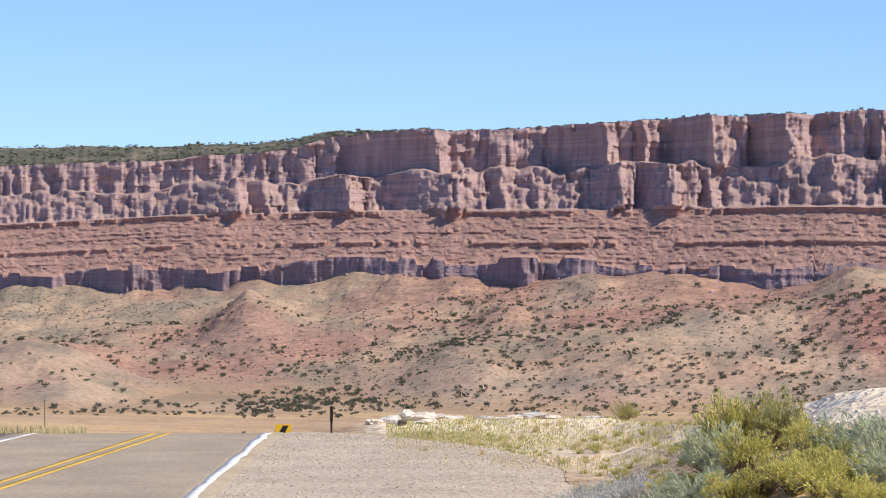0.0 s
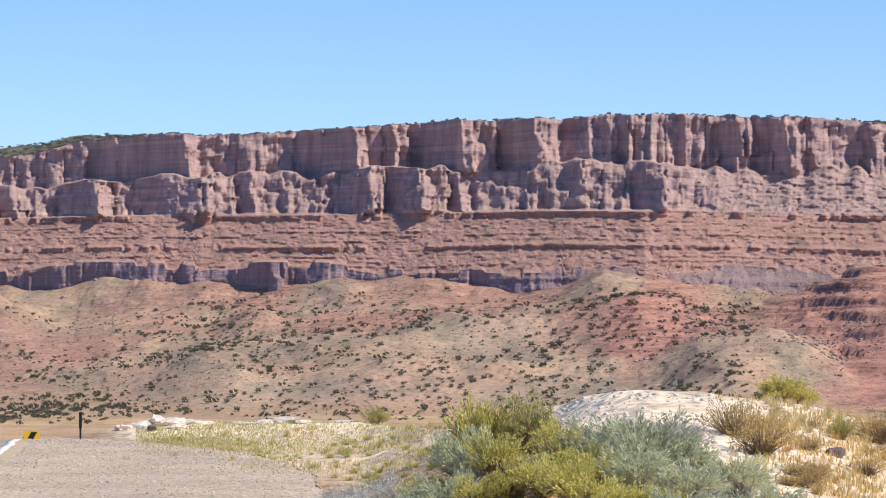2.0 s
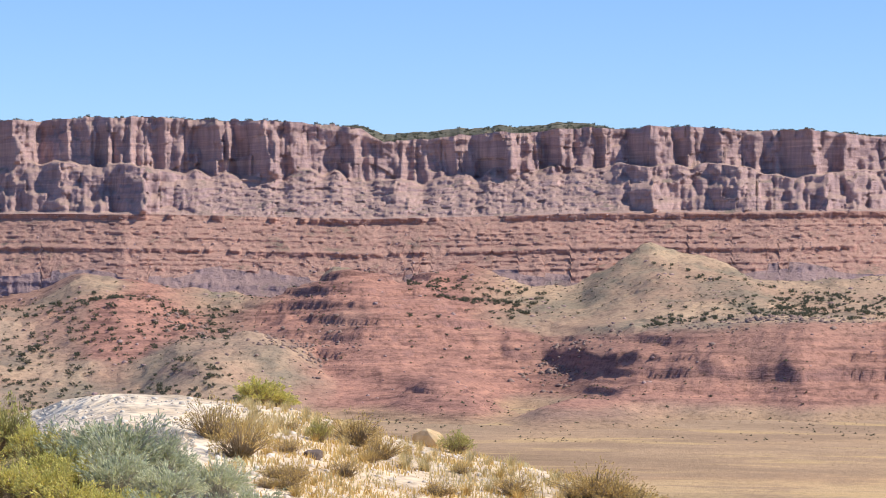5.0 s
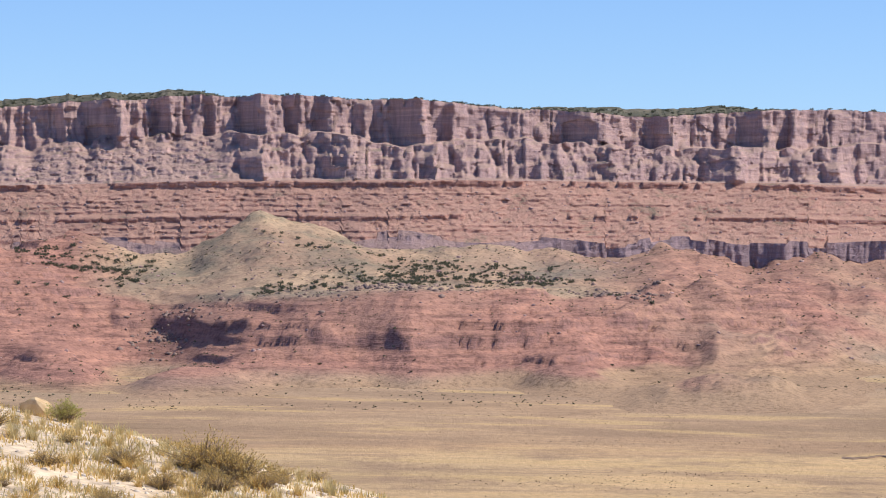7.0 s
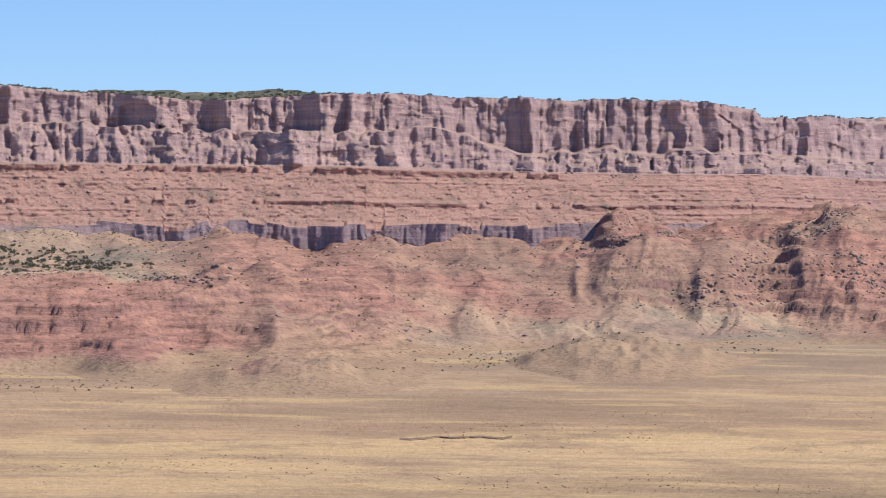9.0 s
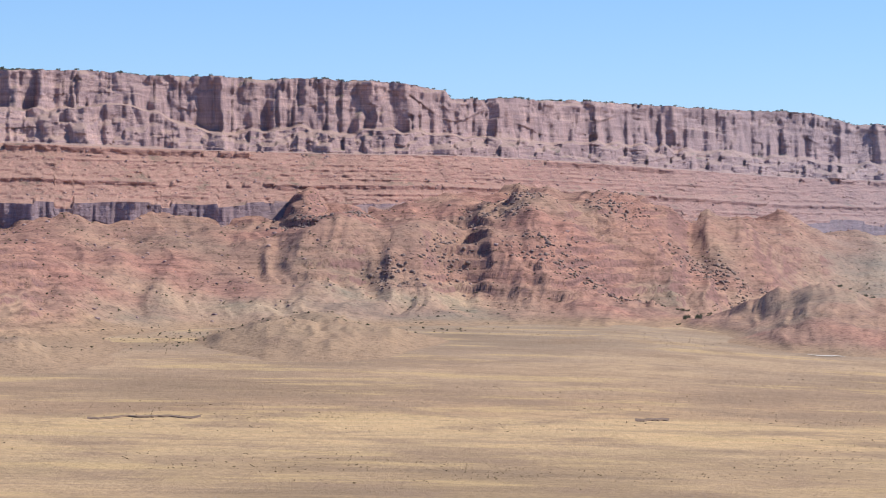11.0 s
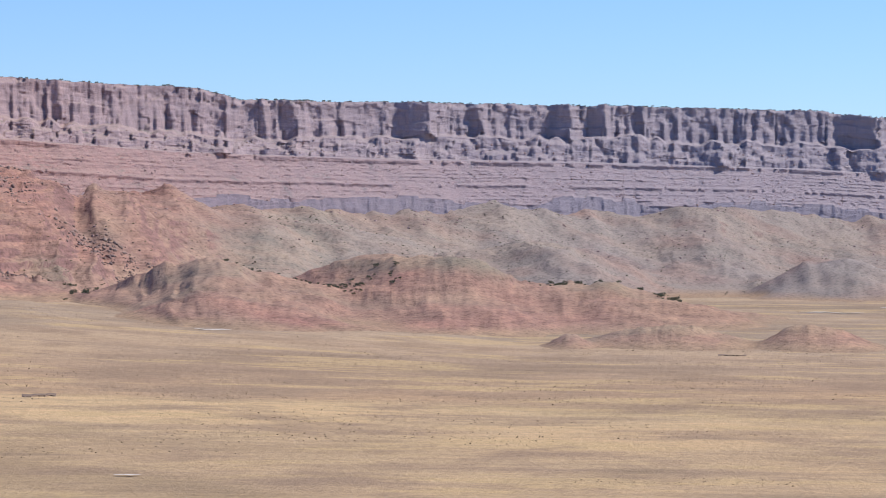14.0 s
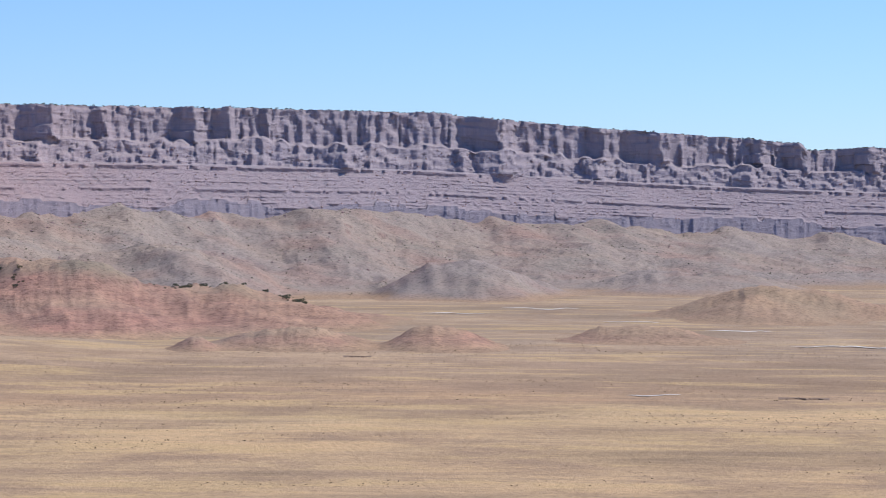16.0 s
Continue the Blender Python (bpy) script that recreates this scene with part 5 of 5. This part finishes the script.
def box(name, size, at, mat, parent, bevel=0.006):
    bm = bmesh.new()
    bmesh.ops.create_cube(bm, size=1, matrix=Matrix.Translation(at) @ Matrix.Diagonal((*size, 1)))
    bmesh.ops.bevel(bm, geom=bm.edges[:], offset=bevel, segments=1, affect="EDGES")
    me = bpy.data.meshes.new(name)
    bm.to_mesh(me)
    bm.free()
    me.materials.append(mat)
    return part(name, me, parent)


def chevron_sign(az, r, top):
    x, y = polar(az, r)
    g = ground_at(az, r)
    ob = tagged(new("chevron_sign"), "yellow curve sign with black chevron on a post", "road sign")
    ob.matrix_basis = Matrix.LocRotScale((float(x), float(y), g), Euler((0, 0, radians(-az))), None)
    h = EYE + top - g
    box("post", (0.05, 0.05, h + 0.2), (0, 0.03, h / 2 - 0.1), STEEL, ob)
    panel = box("panel", (0.6, 0.006, 0.75), (0, 0, h - 0.375), SIGN_YELLOW, ob, 0.002)
    v, f = [], []
    for side in (0, 1):
        yv = -0.005 - 0.004 * side
        v += [(0.2, yv, h - 0.05), (-0.02, yv, h - 0.05), (-0.2, yv, h - 0.375), (-0.02, yv, h - 0.7), (0.2, yv, h - 0.7), (0.02, yv, h - 0.375)]
    f = [(6, 7, 8, 11), (6 + 5, 8, 9, 10), (0, 5, 2, 1), (5, 4, 3, 2)]
    f += [(i, (i + 1) % 6, 6 + (i + 1) % 6, 6 + i) for i in range(6)]
    me = mesh_from("chevron", v, f, BLACK)
    part("chevron", me, panel, "black chevron")
    return ob


chevron_sign(-2.82, 122, -5.1)


def marker_post(name, label, az, r, height, w, mat, cap=None):
    x, y = polar(az, r)
    ob = tagged(new(name), label, "post")
    ob.matrix_basis = Matrix.LocRotScale((float(x), float(y), ground_at(az, r)), Euler((0, 0, radians(-az))), None)
    box("post", (w, w * 0.6, height + 0.2), (0, 0, height / 2 - 0.1), mat, ob)
    if cap:
        box("marker", (w * 1.5, w * 0.3, height * cap), (0, -w * 0.5, height * (1 - cap / 2)), mat, ob)
    return ob


marker_post("marker_post", "dark metal marker post beside the gravel", -1.97, 81, 0.66, 0.05, BLACK, 0.6)
marker_post("delineator_post", "thin brown roadside delineator post", -7.02, 81.5, 0.95, 0.035, BROWN_TWIG)
marker_post("fence_post", "short dark post beyond the road crest", -5.93, 92, 1.35, 0.14, STEEL)

# ---- junipers and loose blocks on the slopes ----
def make_juniper(seed):
    """A low desert juniper about three metres high: short forked trunk, crown of many small sprays."""
    rng = np.random.default_rng(seed)
    tv, tf, lv, lf = [], [], [], []
    for k in range(4):
        a = k * 1.6 + rng.uniform(0, 0.5)
        p = [(0, 0, -0.4), (0.15 * math.cos(a), 0.15 * math.sin(a), 0.5), (0.7 * math.cos(a), 0.7 * math.sin(a), 1.5)]
        v, f = tube(p, [0.18, 0.12, 0.04], 4)
        tf += [[i + len(tv) for i in q] for q in f]
        tv += v
    for k in range(15):
        t, w = rng.uniform(0, 2 * math.pi), rng.uniform(0.2, 1.0) ** 0.5 * 1.55
        c = np.array([w * math.cos(t), w * math.sin(t), 0.45 + rng.uniform(0.2, 1) * 1.7 * math.sqrt(max(0.05, 1 - (w / 1.8) ** 2))])
        for j in range(11):
            p = c + rng.normal(0, 0.3, 3)
            u, w = rng.normal(0, 1, 3), rng.normal(0, 1, 3)
            u, w = u / np.linalg.norm(u) * 0.32, w / np.linalg.norm(w) * 0.32
            lf.append((len(lv), len(lv) + 1, len(lv) + 2))
            lv += [p - u, p + u * 0.6 + w * 0.7, p + u * 0.4 - w]
    return mesh_from("trunk", tv, tf, WOOD), mesh_from("crown", lv, lf, JUNIPER)


def juniper_spots(rng, n):
    """Bearings and distances where trees stand: the ravine and slopes below the first cliffs, the scrubby bench, the tops of the outer hills."""
    a, r = [], []
    for lo, hi, rlo, rhi, share in ((-8.5, 6, 1600, 2150, 0.32), (6, 10, 1650, 1950, 0.1), (13, 25, 1780, 1960, 0.25), (13.5, 18, 1800, 1990, 0.08), (38, 44, 1975, 2080, 0.04), (42.0, 49.0, 2070, 2190, 0.05)):
        k = int(n * share)
        a.append(rng.uniform(lo, hi, k))
        r.append(rng.uniform(rlo, rhi, k))
    k = int(n * 0.07)              # thickest along the ravine
    a.append(rng.uniform(-3.6, 1.2, k))
    r.append(1670 + 62 * (a[-1] + 3.4) + rng.normal(0, 85, k))
    a, r = np.concatenate(a), np.concatenate(r)
    x, y = polar(a, r)
    keep = fbm(x / 70, y / 70, 600, 3) + rng.uniform(-0.25, 0.25, len(a)) > 0.04
    return a[keep], r[keep]


rng = np.random.default_rng(31)
a, r = juniper_spots(rng, 7000)
z = hill_z(a, r)
order = np.argsort(r)
a, r, z = a[order], r[order], z[order]
kinds = [make_juniper(40 + k) for k in range(4)]
sizes = 0.5 + 0.75 * rng.uniform(0, 1, len(a)) ** 1.8
protos = []
for k in range(260):
    x, y = polar(a[k], r[k])
    m = Matrix.LocRotScale((float(x), float(y), float(z[k])), Euler((0, 0, k * 1.3)), (float(sizes[k]),) * 3)
    if k < 4:
        t = tagged(new("juniper"), "dark green juniper bush on a desert slope", "tree", "junipers on the slopes")
        part("trunk", kinds[k][0], t)
        part("crown", kinds[k][1], t)
        t.matrix_basis = m
        protos.append(t)
    else:
        t = copy_thing(protos[k % 4], Matrix.Identity(4))
        t.matrix_basis = m


def woods(name, label, a, r, z, sizes):
    crowns = [(np.array([v.co for v in c.vertices]), np.array([f.vertices for f in c.polygons])) for _, c in kinds]
    V, F, n = [], [], 0
    for k in range(len(a)):
        v, f = crowns[k % 4]
        x, y = polar(a[k], r[k])
        V.append(v * sizes[k] + np.array([x, y, z[k]]))
        F.append(f + n)
        n += len(v)
    V, F = np.concatenate(V), np.concatenate(F)
    me = bpy.data.meshes.new(name)
    me.vertices.add(len(V))
    me.vertices.foreach_set("co", V.astype(np.float32).ravel())
    me.loops.add(F.size)
    me.loops.foreach_set("vertex_index", F.astype(np.int32).ravel())
    me.polygons.add(len(F))
    me.polygons.foreach_set("loop_start", np.arange(0, F.size, 3, dtype=np.int32))
    me.update(calc_edges=True)
    me.materials.append(JUNIPER)
    return tagged(new(name, me), label, "trees", kind="stuff")


woods("far_junipers", "scattered dark junipers over the far slopes", a[260:], r[260:], z[260:], sizes[260:])
# scrub along the rim
n = 6000
i = (len(AZ) * rng.uniform(0, 1, n) ** 1.7).astype(int)
bk = rng.uniform(0, 1, n) ** 1.6 * np.where(AZ[i] < -0.5, 220, 150)
a, r = AZ[i], last[i] + 1 + bk
rr = BACK_RISE[i]
woods("rim_scrub", "low dark scrub along the mesa rim", a, r, RIM[i] + np.minimum(bk, 200) * rr * smooth(0, 60, bk) - 0.3, 0.3 + 0.65 * rng.uniform(0, 1, n) ** 2)
n = 2600
a = rng.uniform(-8.5, 60, n)
q_ = -rng.uniform(0, 1, n) ** 1.5 * 330 - 50
r = MESA_R(a) + q_
a, r = a, r
scatter("fallen_blocks", "fallen sandstone blocks on the talus", RIM_ROCK, np.stack([*polar(a, r), hill_z(a, r)], -1), 0.5 + 1.5 * rng.uniform(0, 1, n) ** 3, 51)

# ---- dark outcrops on the foothills ----
spots, sizes = [], []
for a0, r0, wa, wr, k in ((32.4, 2150, 0.35, 40, 60), (33.9, 2060, 0.5, 40, 70), (35.2, 2250, 0.7, 40, 90), (37.0, 2290, 0.8, 50, 80), (39.3, 2230, 0.6, 50, 90), (33.0, 2010, 0.5, 30, 50),
                          (15.8, 1800, 0.9, 25, 70), (19.6, 1760, 1.6, 25, 110), (22.0, 1900, 0.8, 40, 60), (23.6, 1830, 0.9, 30, 70), (11.2, 1790, 1.0, 40, 80), (9.2, 1890, 0.7, 40, 60), (36.2, 2080, 1.2, 25, 120), (34.6, 2180, 0.9, 20, 100), (31.4, 2120, 0.5, 30, 70), (38.6, 2260, 0.8, 25, 90)):
    k *= 2
    a = a0 + wa * rng.normal(0, 0.5, k)
    r = r0 + wr * rng.normal(0, 0.6, k)
    spots.append(np.stack([*polar(a, r), hill_z(a, r)], -1))
    sizes.append(0.6 + 1.7 * rng.uniform(0, 1, k) ** 2)
OUTCROP = fleck_material("dark_outcrop_rock", (0.15, 0.105, 0.09), (0.28, 0.2, 0.165), (0.38, 0.27, 0.215), 0.4, depth=0.3)
scatter("outcrops", "dark broken outcrops on the foothills", OUTCROP, np.concatenate(spots), np.concatenate(sizes), 61)


# ---- cut banks and pale washes on the plain ----
EARTH = fleck_material("dark_earth_bank", (0.15, 0.1, 0.07), (0.24, 0.16, 0.105), (0.34, 0.24, 0.155), 0.5, depth=0.2)
WASH = fleck_material("pale_dry_wash", (0.58, 0.5, 0.4), (0.72, 0.65, 0.54), (0.8, 0.74, 0.64), 0.05, depth=0.05)


def plain_z(a, r):
    return np.maximum(ground_height(a, r), hill_z(a, r))


def cut_bank(a0, a1, r0, high):
    """A low bank where a stream bed has cut into the plain: a steep worn face and a slope behind it."""
    a = np.linspace(a0, a1, 70)[:, None]
    v = np.linspace(0, 1, 8)[None, :]
    end = np.sin(np.pi * np.linspace(0, 1, 70))[:, None] ** 0.5
    r = r0 + 14 * fbm(a * 3, 0, 900) + np.array([0, 0.3, 0.6, 0.9, 1.5, 4, 9, 16])[None, :]
    lift = high * end * np.array([-0.3, 0.3, 0.75, 1, 1, 0.6, 0.2, -0.2])[None, :] * (0.6 + 0.5 * np.abs(fbm(a * 9, v, 901)))
    a = a + 0 * r
    return tagged(sheet("cut_bank", *polar(a, r), plain_z(a, r) + lift, EARTH), "low dark earth bank across the dry plain", "bank", kind="structure")


for a0, a1, r0, h in ((27.6, 29.6, 1250, 0.9), (37.3, 37.9, 1255, 0.7), (57.3, 58.2, 1310, 0.8), (49.6, 50.1, 1640, 0.8)):
    cut_bank(a0, a1, r0, h)


def dry_wash(a0, a1, r0, deep, seed):
    """A pale thread of dry stream bed on the plain."""
    a = np.linspace(a0, a1, 60)[:, None]
    v = np.linspace(-1, 1, 5)[None, :]
    half = deep * np.sin(np.pi * np.linspace(0, 1, 60))[:, None] ** 0.6 * (0.6 + 0.6 * np.abs(fbm(a * 5, 0, seed)))
    r = r0 + deep * 2.5 * fbm(a * 2.2, 0, seed + 1) + half * v
    a = a + 0 * r
    return tagged(sheet("dry_wash", *polar(a, r), plain_z(a, r) + 0.25, WASH), "pale dry wash on the plain", "stream bed", kind="structure")


for k, (a0, a1, r0, w) in enumerate(((52.4, 53.8, 2420, 14), (56.0, 57.2, 2010, 9), (57.5, 59.8, 1800, 7), (38.9, 39.4, 930, 2), (40.3, 41.0, 1720, 6), (54.6, 55.6, 1330, 4), (58.8, 60.5, 2400, 16), (51.0, 52.2, 2300, 8), (54.2, 55.2, 2150, 8))):
    dry_wash(a0, a1, r0, w, 910 + 2 * k)

# ---- small scrub and stones too many to count on the far slopes ----
def far_scrub(name, label, mat, a, r, z, sizes, seed):
    """Low scrub far off: four crossed sprays for each bush, as one mesh."""
    rng = np.random.default_rng(seed)
    n = len(a)
    x, y = polar(a, r)
    c = np.stack([x, y, z], -1)[:, None, None, :]
    d_ = rng.normal(0, 1, (n, 6, 3, 3)) * 0.42
    d_[..., 2] = np.abs(d_[..., 2]) * 0.9
    V = (c + d_ * sizes[:, None, None, None]).reshape(-1, 3)
    F = np.arange(len(V)).reshape(-1, 3)
    me = bpy.data.meshes.new(name)
    me.vertices.add(len(V))
    me.vertices.foreach_set("co", V.astype(np.float32).ravel())
    me.loops.add(F.size)
    me.loops.foreach_set("vertex_index", F.astype(np.int32).ravel())
    me.polygons.add(len(F))
    me.polygons.foreach_set("loop_start", np.arange(0, F.size, 3, dtype=np.int32))
    me.update(calc_edges=True)
    me.materials.append(mat)
    return tagged(new(name, me), label, "scrub", kind="stuff")


SCRUB = leaf_material("far_scrub_leaf", (0.13, 0.12, 0.08), (0.2, 0.185, 0.12), (0.28, 0.24, 0.16))
rng = np.random.default_rng(81)
n = 30000
a = -8.5 + 68.5 * rng.uniform(0, 1, n) ** 1.6
r = MESA_R(a) - 45 - 520 * rng.uniform(0, 1, n) ** 1.2
x, y = polar(a, r)
k = fbm(x / 60, y / 60, 610, 3) + rng.uniform(-0.4, 0.4, n) > 0.02
a, r = a[k], r[k]
far_scrub("slope_scrub", "low grey-green scrub dotted over the slopes", SCRUB, a, r, hill_z(a, r), 0.5 + 1.0 * rng.uniform(0, 1, len(a)) ** 2, 82)
n = 26000
a = rng.uniform(20, 60, n)
r = 900 * (1900 / 900) ** rng.uniform(0, 1, n)
x, y = polar(a, r)
k = fbm(r / 60, a / 6, 620, 3) + 0.5 * fbm(x / 30, y / 30, 621, 2) + rng.uniform(-0.25, 0.25, n) > 0.22
a, r = a[k], r[k]
DRY_SCRUB = leaf_material("dry_plain_scrub_leaf", (0.24, 0.18, 0.11), (0.31, 0.24, 0.14), (0.36, 0.27, 0.16))
far_scrub("plain_scrub", "low dry scrub dotted over the plain", DRY_SCRUB, a, r, plain_z(a, r), 0.2 + 0.4 * rng.uniform(0, 1, len(a)) ** 2, 83)
# broken stone on the bedded slope and the lower tier
n = 7000
i = rng.integers(0, len(AZ), n)
j = rng.integers(34, 34 + 60 + 42, n)
zz = np.concatenate([k_[3] for k_ in stack], 1)
scatter("slope_stones", "broken stone strewn on the bedded slopes", RIM_ROCK, np.stack([*polar(AZ[i], whole[i, j]), zz[i, j]], -1), 0.3 + 1.3 * rng.uniform(0, 1, n) ** 3, 84)
